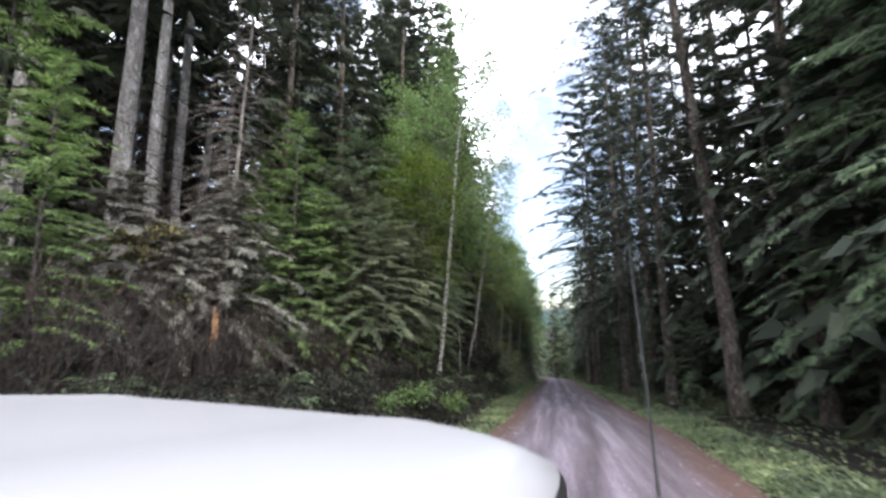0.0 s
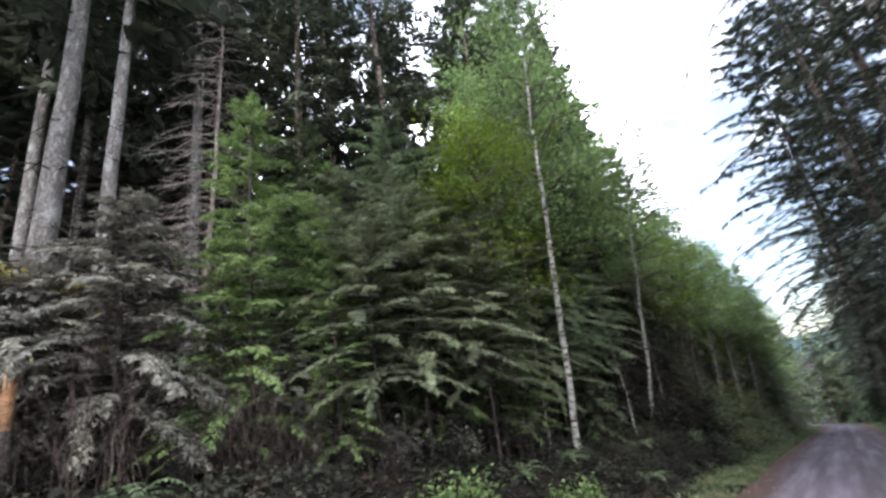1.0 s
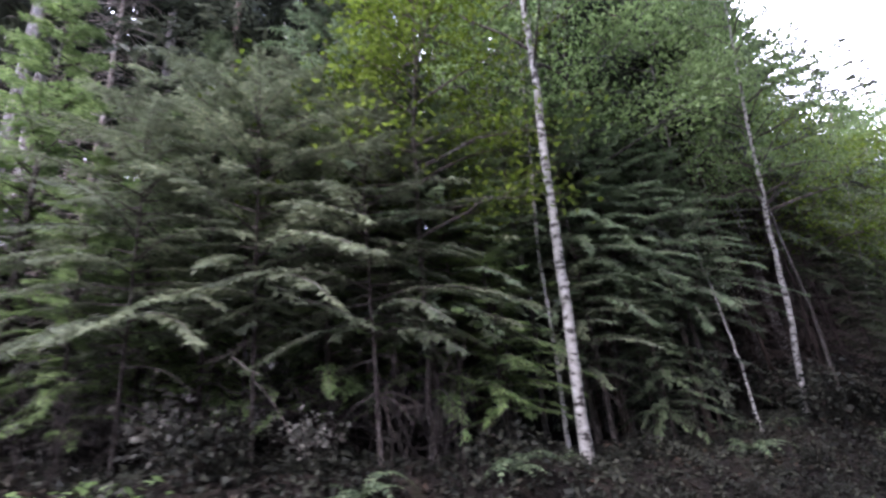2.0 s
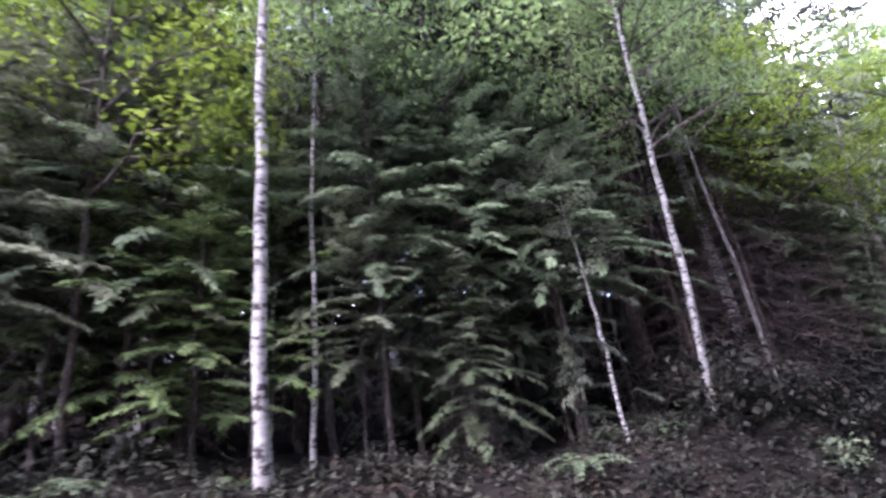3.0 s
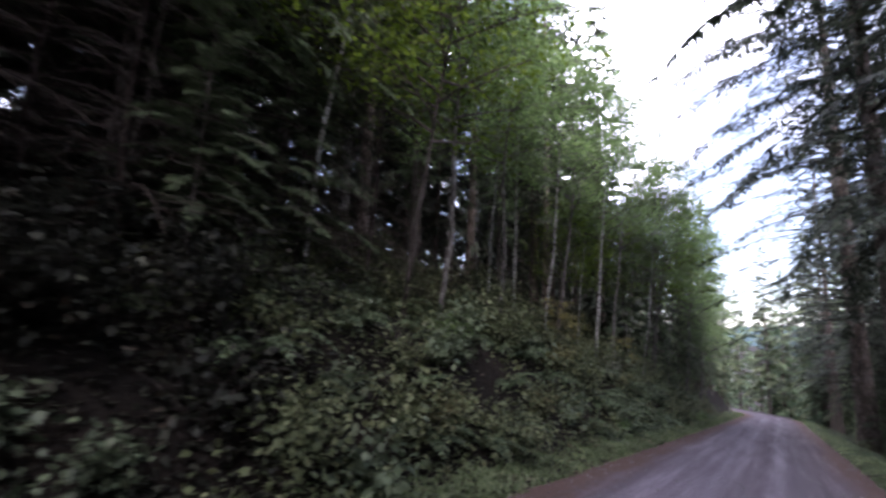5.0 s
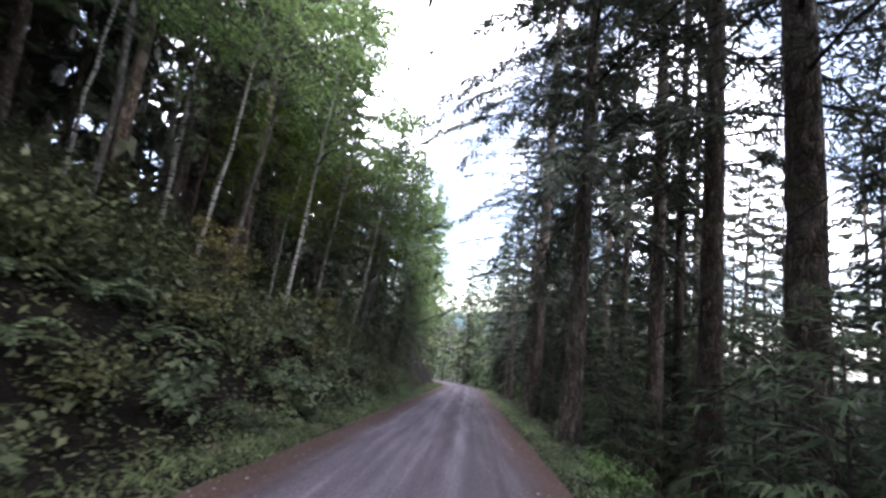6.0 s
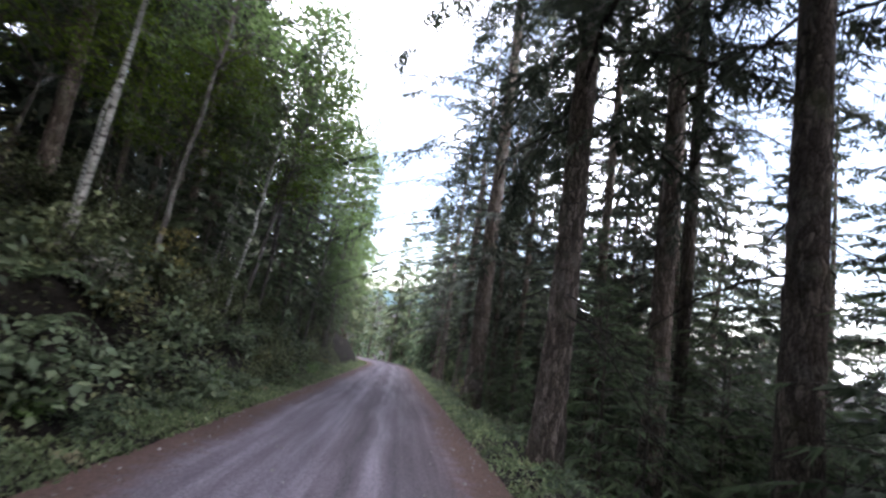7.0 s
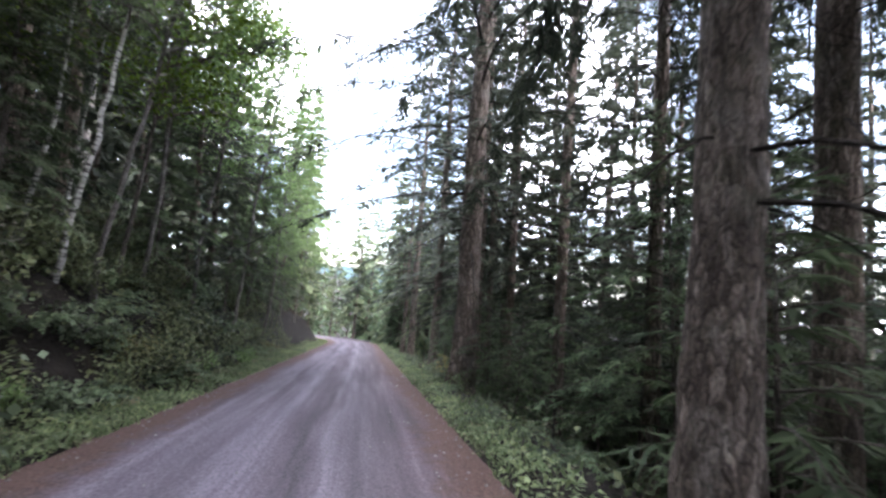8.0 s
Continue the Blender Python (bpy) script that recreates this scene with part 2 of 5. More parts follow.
# sunlight and haze on the distant trees are put into these paler needles
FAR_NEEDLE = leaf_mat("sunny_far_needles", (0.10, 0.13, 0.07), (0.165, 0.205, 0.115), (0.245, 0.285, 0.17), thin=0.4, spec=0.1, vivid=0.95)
FIR_BARK = bark_mat("fir_bark", (0.028, 0.021, 0.017), (0.14, 0.112, 0.094), (0.255, 0.21, 0.18), (0.24, 0.215, 0.19), 0.4)
GREY_BARK = bark_mat("lichened_bark", (0.1, 0.088, 0.082), (0.26, 0.24, 0.225), (0.4, 0.38, 0.365), (0.5, 0.5, 0.485), 0.15, 12.0)
HEM_BARK = bark_mat("hemlock_bark", (0.04, 0.032, 0.028), (0.1, 0.085, 0.075), (0.18, 0.16, 0.145), (0.22, 0.22, 0.19), 0.5, 16.0)
DEAD_WOOD = bark_mat("dead_wood", (0.12, 0.1, 0.088), (0.24, 0.205, 0.18), (0.38, 0.335, 0.3), (0.42, 0.39, 0.36), 0.0, 14.0)
TWIG_WOOD = bark_mat("dead_twigs", (0.014, 0.011, 0.009), (0.028, 0.023, 0.02), (0.052, 0.043, 0.038), (0.06, 0.057, 0.05), 0.2, 10.0)
BROWN_TWIG = bark_mat("brown_twigs", (0.024, 0.018, 0.015), (0.056, 0.042, 0.036), (0.095, 0.073, 0.063), (0.11, 0.095, 0.084), 0.1, 10.0)
ALDER_BARK = bark_mat("alder_bark", (0.05, 0.045, 0.041), (0.13, 0.12, 0.11), (0.21, 0.198, 0.185), (0.27, 0.265, 0.25), 0.25, 12.0)
DARK_BARK = bark_mat("dark_fir_bark", (0.016, 0.013, 0.011), (0.075, 0.06, 0.052), (0.145, 0.12, 0.104), (0.14, 0.128, 0.115), 0.4)
BIRCH_BARK = birch_mat()
SPLIT_WOOD = plain_mat("split_wood", (0.27, 0.145, 0.075), 0.85, 0.2, vary=0.45, scale=16)
ROAD, SOIL = road_mat(), soil_mat()
STONE = plain_mat("road_stones", (0.2, 0.19, 0.185), 0.9, 0.2, vary=0.5, scale=4)
# haze over the distant forest is put in as a blue-green base colour
HILL = plain_mat("far_forest_ridge", (0.05, 0.075, 0.08), 1.0, 0.0, vary=0.35, scale=0.03)
PAINT = plain_mat("white_car_paint", (0.35, 0.348, 0.362), 0.25, 0.5, vary=0.02, scale=3)
BLACK = plain_mat("black_plastic", (0.012, 0.012, 0.013), 0.55, 0.4)
RUBBER = plain_mat("tyre_rubber", (0.015, 0.015, 0.015), 0.85, 0.3)
STEEL = plain_mat("brushed_steel", (0.5, 0.5, 0.52), 0.35, 0.5, 1.0, 0.06)
LENS = plain_mat("headlight_lens", (0.5, 0.52, 0.56), 0.12, 0.6, vary=0.05)
DARK_GLASS = plain_mat("dark_window_glass", (0.01, 0.012, 0.014), 0.05, 0.6, vary=0.05)


# ---- the lie of the land ----
def ease(a, b, x):
    t = np.clip((np.asarray(x, float) - a) / (b - a), 0, 1)
    return t * t * (3 - 2 * t)


TURN = radians(5.5)
SLOPE = math.atan(0.1113)  # the road runs downhill
GRADE = math.tan(SLOPE)


def lane(y):
    """x midway between the two banks at y: a slight bend early on, straight, then a bend to the left far ahead."""
    y = np.asarray(y, float)
    near = np.where(y > 0, 0.0, np.where(y > -6.72, -TURN * y * y / 13.44, -TURN * 3.36 + math.tan(TURN) * (y + 6.72)))
    return near - 0.78 - 0.009 * np.clip(y - 62, 0, 60) ** 2


def road_mid(y):
    """x of the gravel's middle at y: it keeps clear of the bank, the more so early on."""
    return lane(y) + 0.18 + 0.3 * ease(19, 0, y)


HALF = 2.1  # half the gravel's width
BANKS = 2.28  # from the lane's middle to the foot of either bank


def ground_z(x, y):
    x, y = np.asarray(x, float), np.asarray(y, float)
    u = x - road_mid(y)
    left, right = lane(y) - x - BANKS, u - HALF
    top = 0.95 + 0.45 * ease(5.5, 9, y) + 0.45 * ease(10, 16, y)
    steep = 0.07 + 0.43 * ease(7.5, 12.5, y)
    zl = 0.05 * ease(0, 0.5, left) + top * ease(0.45, 1.9, left) + steep * np.clip(left - 1.9, 0, 9) + 0.3 * np.clip(left - 10.9, 0, 30) + 0.02 * np.clip(left - 41, 0, 400)
    drop = ease(6, 16, y)
    rise = (1 - drop) * (0.08 * ease(0.0, 1.0, right) - 0.3 * np.clip(right - 4.5, 0, 60))
    fall = drop * (0.05 * ease(0, 0.4, right) - 0.5 * np.clip(right - 0.9, 0, 10) - 0.4 * np.clip(right - 10.9, 0, 120))
    zr = rise + fall
    rough = 0.10 * np.sin(1.9 * x + 0.7 * y) * np.sin(1.3 * y - 0.8 * x) + 0.06 * np.sin(4.1 * x + 1.2) * np.sin(3.7 * y)
    z = np.where(u < 0, zl, zr) + rough * ease(0.8, 2.2, np.abs(u) - HALF)
    return z - 0.12 * ease(0.2, -0.15, np.abs(u) - HALF) - GRADE * y


def gz(x, y):
    return float(ground_z(x, y))


# ---- mesh helpers ----
class Geo:
    """Gathers vertices and faces for one mesh."""

    def __init__(self):
        self.v, self.f, self.n = [], [], 0

    def add(self, verts, faces):
        verts, faces = np.asarray(verts, float), np.asarray(faces, int)
        self.v.append(verts)
        self.f.append(faces + self.n)
        self.n += len(verts)

    def mesh(self, name, material, smooth=False):
        me = bpy.data.meshes.new(name)
        me.from_pydata(np.concatenate(self.v).tolist(), [], [row for block in self.f for row in block.tolist()])
        me.materials.append(material)
        if smooth:
            me.shade_smooth()
        me.update()
        return me


def unit(a):
    return a / np.maximum(np.linalg.norm(a, axis=-1, keepdims=True), 1e-9)


def tube(geo, pts, radii, sides, rough=0.0, rng=None, cap=False, grain=0.0):
    """A tapered tube along a line of points, with an uneven skin where rough is given."""
    pts, radii = np.asarray(pts, float), np.asarray(radii, float)
    n = len(pts)
    tang = unit(np.gradient(pts, axis=0))
    ref = np.where(np.abs(tang[:, 2:3]) > 0.9, [[1.0, 0, 0]], [[0, 0, 1.0]])
    a = unit(np.cross(tang, ref))
    b = np.cross(tang, a)
    ang = np.arange(sides) * 2 * math.pi / sides
    rad = radii[:, None] * np.ones(sides)
    if rough and rng is not None:
        ridge = rng.normal(0, 1, sides)
        drift = np.cumsum(rng.normal(0, 0.55, (n, sides)), axis=0) * 0.35
        rad = rad * (1 + rough * np.clip(ridge + drift, -2, 2))
    if grain:
        rad = rad * (1 + rng.normal(0, 1, (n, sides)) * grain / 0.23)
    verts = (pts[:, None] + rad[..., None] * (np.cos(ang)[None, :, None] * a[:, None] + np.sin(ang)[None, :, None] * b[:, None])).reshape(-1, 3)
    i, j = np.meshgrid(np.arange(n - 1), np.arange(sides), indexing="ij")
    k = (j + 1) % sides
    faces = np.stack([i * sides + j, i * sides + k, (i + 1) * sides + k, (i + 1) * sides + j], -1).reshape(-1, 4)
    geo.add(verts, faces)
    if cap:
        geo.add(np.vstack([verts[-sides:], pts[-1:]]), [[q, (q + 1) % sides, sides] for q in range(sides)])


def kites(geo, base, way, side, length, width, sag=0.0):
    """Many pointed leaf shapes at once: base points, directions, flat sides, lengths and half widths."""
    length, width = np.asarray(length)[:, None], np.asarray(width)[:, None]
    mid = base + way * length * 0.45
    tip = base + way * length
    tip[:, 2:3] -= sag * length
    verts = np.stack([base, mid + side * width, tip, mid - side * width], 1).reshape(-1, 3)
    geo.add(verts, np.arange(len(verts)).reshape(-1, 4))


def needles(geo, base, way, side, length, width, sag=0.0):
    """Many slim pointed needle sprays at once, one triangle each."""
    length, width = np.asarray(length)[:, None], np.asarray(width)[:, None]
    tip = base + way * length
    tip[:, 2:3] -= sag * length
    root = base + way * length * 0.06
    verts = np.stack([root + side * width, tip, root - side * width], 1).reshape(-1, 3)
    geo.add(verts, np.arange(len(verts)).reshape(-1, 3))


def part(name, me, parent, label="", kind=""):
    ob = new(name, me)
    ob.parent = parent
    return tagged(ob, label, kind=kind)


def thing(name, label, category, group="", kind=""):
    return tagged(new(name), label, category, group, kind)


def placed(src, x, y, turn=0.0, scale=1.0, tall=1.0, sink=0.05, lean=(0, 0), label=""):
    """A copy of a plant, standing on the ground at x, y."""
    m = Matrix.Translation((x, y, gz(x, y) - sink)) @ Euler((radians(lean[0]), radians(lean[1]), 0)).to_matrix().to_4x4()
    m = m @ Matrix.Rotation(radians(turn), 4, "Z") @ Matrix.Diagonal((scale, scale, tall, 1))
    ob = copy_thing(src, m)
    if label:
        ob["label"] = label
    return ob


# ---- plants ----
def conifer(name, label, seed, height, girth, base, reach, limbs, twigs, needle, bark, twig_len, fingers=3, droop=0.35, dead=14, group="", trunk_sides=12, shape=0.8, fat=0.075, fine_to=0.0):
    """A conifer: furrowed tapered trunk, drooping limbs in spirals, flat sprays of needles along them."""
    rng = np.random.default_rng(seed)
    top = thing(name, label, "tree", group)
    hs = np.linspace(0, height, 26)
    bend = np.cumsum(rng.normal(0, 0.012 * height / 26, (26, 2)), axis=0)
    line = np.column_stack([bend, hs])
    rad = girth / 2 * ((1 - hs / height) ** 0.75 + 0.012)
    rad[:2] *= (1.35, 1.08)
    g = Geo()
    if trunk_sides > 16:
        up = np.concatenate([np.arange(0, 6, 0.14), np.arange(6, height, 1.0), [height]])
        low_line = np.column_stack([np.interp(up, hs, line[:, 0]), np.interp(up, hs, line[:, 1]), up])
        tube(g, low_line, np.interp(up, hs, rad), trunk_sides, 0.014, rng, grain=0.011)
    else:
        tube(g, line, rad, trunk_sides, 0.05, rng)
    part("trunk", g.mesh("trunk", bark, True), top)
    wood, leaf = Geo(), Geo()
    P, W, S, L = [], [], [], []
    for k in range(limbs + dead):
        bare = k >= limbs
        s = ((k + rng.uniform(-0.4, 0.4)) / limbs) if not bare else 0.0
        s = min(max(s, 0.0), 0.995)
        h = base + (height - base) * s if not bare else rng.uniform(min(0.12 * height, 0.4 * base), base)
        az = k * 2.39996 + rng.normal(0, 0.35)
        long = reach * (max(1 - s, 0.03) ** shape) * rng.uniform(0.6, 1.12) * (0.75 + 0.25 * min(1, s * 6)) + 0.12
        if bare:
            long = reach * rng.uniform(0.12, 0.45)
        out = np.array([math.cos(az), math.sin(az), 0.0])
        rise = rng.normal(0.12 + 0.5 * s, 0.1) if not bare else rng.normal(-0.1, 0.15)
        t = np.linspace(0, 1, 5)
        c = np.array([np.interp(h, hs, line[:, 0]), np.interp(h, hs, line[:, 1]), h])
        sway = rng.normal(0, 0.1)
        cross = np.array([-out[1], out[0], 0.0])
        pts = c + np.outer(t * long, out) + np.outer(t * t * long * sway, cross)
        pts[:, 2] += long * (rise * t - droop * (1 - 0.5 * s) * t * t * 1.3)
        if fingers == 2:
            tube(wood, pts[::2], [0.009 + 0.006 * long, 0.008, 0.003], 3)
        else:
            tube(wood, pts, np.linspace(0.009 + 0.006 * long, 0.003, 5), 3)
        if bare:
            for q in range(3):
                a = rng.uniform(0.3, 0.95)
                p0 = np.array([np.interp(a, t, pts[:, d]) for d in range(3)])
                p1 = p0 + (out * 0.6 + cross * rng.choice((-1, 1)) + [0, 0, rng.normal(-0.2, 0.3)]) * long * rng.uniform(0.15, 0.35)
                tube(wood, [p0, (p0 + p1) / 2 - [0, 0, 0.02], p1], [0.008, 0.006, 0.003], 3)
            continue
        m = max(4, int(twigs * (0.35 + 0.65 * long / reach)))
        a = np.sort(np.clip(rng.uniform(0.12, 1.02, m), 0, 1))
        along = np.column_stack([np.interp(a, t, pts[:, d]) for d in range(3)])
        dirs = unit(np.column_stack([np.interp(a, t, np.gradient(pts[:, d])) for d in range(3)]))
        hand = np.where(np.arange(m) % 2 == 0, 1.0, -1.0)[:, None]
        flat = unit(np.cross(dirs, [0, 0, 1.0]))
        spread = rng.uniform(0.55, 1.2, (m, 1)) * (1.15 - 0.8 * a[:, None] ** 3)
        way = unit(dirs + flat * hand * spread + np.column_stack([np.zeros((m, 2)), rng.normal(-0.22, 0.16, m)]))
        P.append(along)
        W.append(way)
        S.append(unit(np.cross(way, [0, 0, 1.0]) + rng.normal(0, 0.25, (m, 3))))
        L.append(twig_len * rng.uniform(0.6, 1.25, m) * (1.05 - 0.45 * a) * (0.55 + 0.45 * min(1, long / (0.5 * reach))))
    # a short leader at the tip
    P.append(np.repeat(line[-1:], 6, 0) - np.column_stack([np.zeros((6, 2)), np.linspace(0, 0.3, 6)]))
    az = rng.uniform(0, 6.28, 6)
    up = unit(np.column_stack([np.cos(az) * 0.5, np.sin(az) * 0.5, np.full(6, 0.9)]))
    W.append(up)
    S.append(unit(np.cross(up, [0.3, 0.2, 1.0])))
    L.append(np.full(6, twig_len * 0.5))
    P, W, S, L = np.concatenate(P), np.concatenate(W), np.concatenate(S), np.concatenate(L)
    # short tufts set along each twig, left and right in turn
    low = P[:, 2] < fine_to
    if low.any():
        sets = [(low, 7, 0.62), (~low, 2, 0.9)]
    else:
        sets = [(np.ones(len(L), bool), fingers, 1.0)]
    P0, W0, S0, L0 = P, W, S, L
    spread = {2: (-0.3, 0.3), 3: (-0.7, 0.75, 0.0), 4: (-0.8, 0.85, -0.7, 0.0), 5: (-0.85, 0.9, -0.8, 0.75, 0.0), 7: (-0.9, 0.95, -0.85, 0.85, -0.75, 0.7, 0.0)}
    starts = {2: (0.0, 0.15), 3: (0.0, 0.25, 0.4), 4: (0.0, 0.2, 0.4, 0.5), 5: (0.0, 0.16, 0.34, 0.5, 0.55), 7: (0.0, 0.12, 0.26, 0.4, 0.52, 0.64, 0.64)}
    share = {2: 0.85, 3: 0.62, 4: 0.55, 5: 0.48, 7: 0.4}
    for pick, count, slim in sets:
        P, W, S, L = P0[pick], W0[pick], S0[pick], L0[pick]
        for ang, st in zip(spread[count], starts[count]):
            ang = ang + rng.normal(0, 0.22, len(L))[:, None]
            w = unit(W * np.cos(ang) + S * np.sin(ang) + rng.normal(0, 0.16, W.shape))
            sd = unit(S * np.cos(ang) - W * np.sin(ang) + rng.normal(0, 0.3, W.shape))
            ln = L * share[count] * rng.uniform(0.7, 1.2, len(L))
            needles(leaf, P + W * (L * st)[:, None], w, sd, ln, ln * fat * slim + 0.006, 0.2)
    part("branchwork", wood.mesh("branches", TWIG_WOOD if bark in (FIR_BARK, DARK_BARK) or dead > 20 else bark), top, kind="stuff")
    part("crown", leaf.mesh("crown", needle), top, "drooping sprays of green needles", "stuff")
    return top


def broadleaf(name, label, seed, height, girth, base, reach, limbs, leaves, size, leaf, bark, group="", lean=0.0, long_limb=False, flat=0.5):
    """A slim broad-leaved tree: winding trunk, rising limbs with side twigs, loose clusters of leaves with gaps."""
    rng = np.random.default_rng(seed)
    top = thing(name, label, "tree", group)
    hs = np.linspace(0, height, 22)
    bend = np.cumsum(rng.normal(0, 0.035, (22, 2)), axis=0) * height / 14
    line = np.column_stack([bend[:, 0] + lean * hs * hs / height, bend[:, 1], hs])
    g = Geo()
    rad = girth / 2 * ((1 - hs / height) ** 0.7 + 0.03)
    rad[0] *= 1.3
    tube(g, line, rad, 10, 0.04, rng)
    # knots where old limbs fell
    for _ in range(7):
        h = rng.uniform(0.15, 0.6) * height
        a = rng.uniform(0, 6.28)
        c = np.array([np.interp(h, hs, line[:, 0]), np.interp(h, hs, line[:, 1]), h])
        o = np.array([math.cos(a), math.sin(a), 0.5])
        r = np.interp(h, hs, rad)
        tube(g, [c + o * r * 0.6, c + o * r * 1.35], [r * 0.35, r * 0.18], 6, cap=True)
    part("trunk", g.mesh("trunk", bark, True), top)
    wood, crown = Geo(), Geo()
    tips = []
    for k in range(limbs):
        s = (k + rng.uniform(0, 1)) / limbs
        h = base + (height * 0.97 - base) * s
        az = k * 2.39996 + rng.normal(0, 0.5)
        long = reach * (1 - 0.55 * s) * rng.uniform(0.55, 1.15)
        out = np.array([math.cos(az), math.sin(az), 0.0])
        c = np.array([np.interp(h, hs, line[:, 0]), np.interp(h, hs, line[:, 1]), h])
        t = np.linspace(0, 1, 6)
        pts = c + np.outer(t * long, out) + np.cumsum(rng.normal(0, 0.05 * long, (6, 3)), axis=0) * t[:, None]
        pts[:, 2] += long * rng.uniform(0.25, 0.75) * t - 0.2 * long * t * t
        tube(wood, pts, np.linspace(0.01 + 0.009 * long, 0.004, 6), 5)
        for q in range(7):
            a = rng.uniform(0.25, 1.0)
            p0 = np.array([np.interp(a, t, pts[:, d]) for d in range(3)])
            d1 = unit(out * rng.uniform(0.2, 0.8) + np.array([-out[1], out[0], 0]) * rng.uniform(-1, 1) + [0, 0, rng.uniform(-0.1, 0.5)])
            p1 = p0 + d1 * long * rng.uniform(0.18, 0.42)
            tube(wood, [p0, (p0 + p1) / 2 + [0, 0, 0.02], p1], [0.007, 0.005, 0.002], 3)
            tips += [p0 * (1 - w) + p1 * w for w in (0.4, 0.75, 1.0)]
    if long_limb:
        c = np.array([np.interp(0.42 * height, hs, line[:, 0]), np.interp(0.42 * height, hs, line[:, 1]), 0.42 * height])
        t = np.linspace(0, 1, 9)[:, None]
        pts = c + t * [1.1, 2.3, 0.95] + np.sin(t * 3.1) * [0, 0, 0.35] + t * t * [0, 0, -0.5]
        tube(wood, pts, np.linspace(0.032, 0.008, 9), 6)
    tips = np.array(tips)
    pick = rng.integers(0, len(tips), leaves)
    p = tips[pick] + rng.normal(0, 1, (leaves, 3)) * [0.17, 0.17, 0.11] * (reach / 1.6)
    way = unit(rng.normal(0, 1, (leaves, 3)) * [1, 1, flat] + [0, 0, -0.25])
    side = unit(np.cross(way, rng.normal(0, 0.4, (leaves, 3)) + [0, 0, 1.0]))
    ln = size * rng.uniform(0.6, 1.3, leaves)
    needles(crown, p, way, side, ln * 1.15, ln * 0.36, 0.1)
    part("branchwork", wood.mesh("branches", bark if bark is not BIRCH_BARK else HEM_BARK), top, kind="stuff")
    part("crown", crown.mesh("crown", leaf), top, "loose clusters of small leaves", "stuff")
    return top


def dead_conifer(name, label, seed, height, girth, limbs, reach, wood_mat=DEAD_WOOD):
    """A dead standing conifer: bare grey stem, many fine bare drooping branches."""
    rng = np.random.default_rng(seed)
    top = thing(name, label, "tree")
    hs = np.linspace(0, height, 20)
    line = np.column_stack([np.cumsum(rng.normal(0, 0.02, (20, 2)), axis=0), hs])
    g = Geo()
    tube(g, line, girth / 2 * ((1 - hs / height) ** 0.8 + 0.06), 9, 0.05, rng)
    part("trunk", g.mesh("trunk", wood_mat, True), top, "bare dead stem")
    wood = Geo()
    for k in range(limbs):
        s = k / limbs
        h = height * (0.1 + 0.88 * s)
        az = k * 2.39996 + rng.normal(0, 0.4)
        long = reach * (1 - s) ** 0.7 * rng.uniform(0.4, 1.1) + 0.1
        out = np.array([math.cos(az), math.sin(az), 0])
        c = np.array([np.interp(h, hs, line[:, 0]), np.interp(h, hs, line[:, 1]), h])
        t = np.linspace(0, 1, 5)
        pts = c + np.outer(t * long, out)
        pts[:, 2] += long * (0.1 * t - 0.45 * t * t)
        tube(wood, pts, np.linspace(0.012, 0.003, 5), 3)
        cross = np.array([-out[1], out[0], 0])
        for q in range(6):
            a = rng.uniform(0.15, 1)
            p0 = np.array([np.interp(a, t, pts[:, d]) for d in range(3)])
            p1 = p0 + (out * 0.7 + cross * (1 if q % 2 else -1) * rng.uniform(0.5, 1) + [0, 0, rng.normal(-0.25, 0.2)]) * long * rng.uniform(0.15, 0.4)
            tube(wood, [p0, (p0 + p1) / 2, p1], [0.006, 0.005, 0.002], 3)
    part("branchwork", wood.mesh("branches", wood_mat), top, "fine bare twigs", kind="stuff")
    return top


def shrub(name, label, seed, height, spread, stems, leaves, size, leaf, category="bush", round_leaf=0.42):
    """A leafy bush: arching stems and broad leaves facing the light."""
    rng = np.random.default_rng(seed)
    top = thing(name, label, category)
    wood, crown, pts_all = Geo(), Geo(), []
    for k in range(stems):
        az, lean = rng.uniform(0, 6.28), rng.uniform(0.2, 1.0)
        t = np.linspace(0, 1, 4)
        hgt = height * rng.uniform(0.55, 1.05) * (1 - 0.25 * lean)
        pts = np.column_stack([np.cos(az) * spread * lean * t ** 1.4, np.sin(az) * spread * lean * t ** 1.4, hgt * (1.25 * t - 0.3 * t * t)])
        pts += np.cumsum(rng.normal(0, 0.02, (4, 3)), axis=0)
        pts[0, 2] = -0.08
        tube(wood, pts, np.linspace(0.011, 0.003, 4), 3)
        for w in np.linspace(0.3, 1.0, 9):
            pts_all.append([np.interp(w, t, pts[:, d]) for d in range(3)])
    pts_all = np.array(pts_all)
    p = pts_all[rng.integers(0, len(pts_all), leaves)] + rng.normal(0, 1, (leaves, 3)) * [0.13, 0.13, 0.09] * (spread + 0.3)
    p[:, 2] = np.maximum(p[:, 2], 0.03)
    out = unit(p * [1, 1, 0.3] + rng.normal(0, 0.25, (leaves, 3)))
    way = unit(out * 0.8 + rng.normal(0, 0.5, (leaves, 3)) + [0, 0, -0.15])
    side = unit(np.cross(way, rng.normal(0, 0.35, (leaves, 3)) + [0, 0, 1.0]))
    ln = size * rng.uniform(0.55, 1.3, leaves)
    kites(crown, p, way, side, ln, ln * round_leaf, 0.12)
    part("stemwork", wood.mesh("stems", TWIG_WOOD), top, kind="stuff")
    part("foliage", crown.mesh("foliage", leaf), top, kind="stuff")
    return top


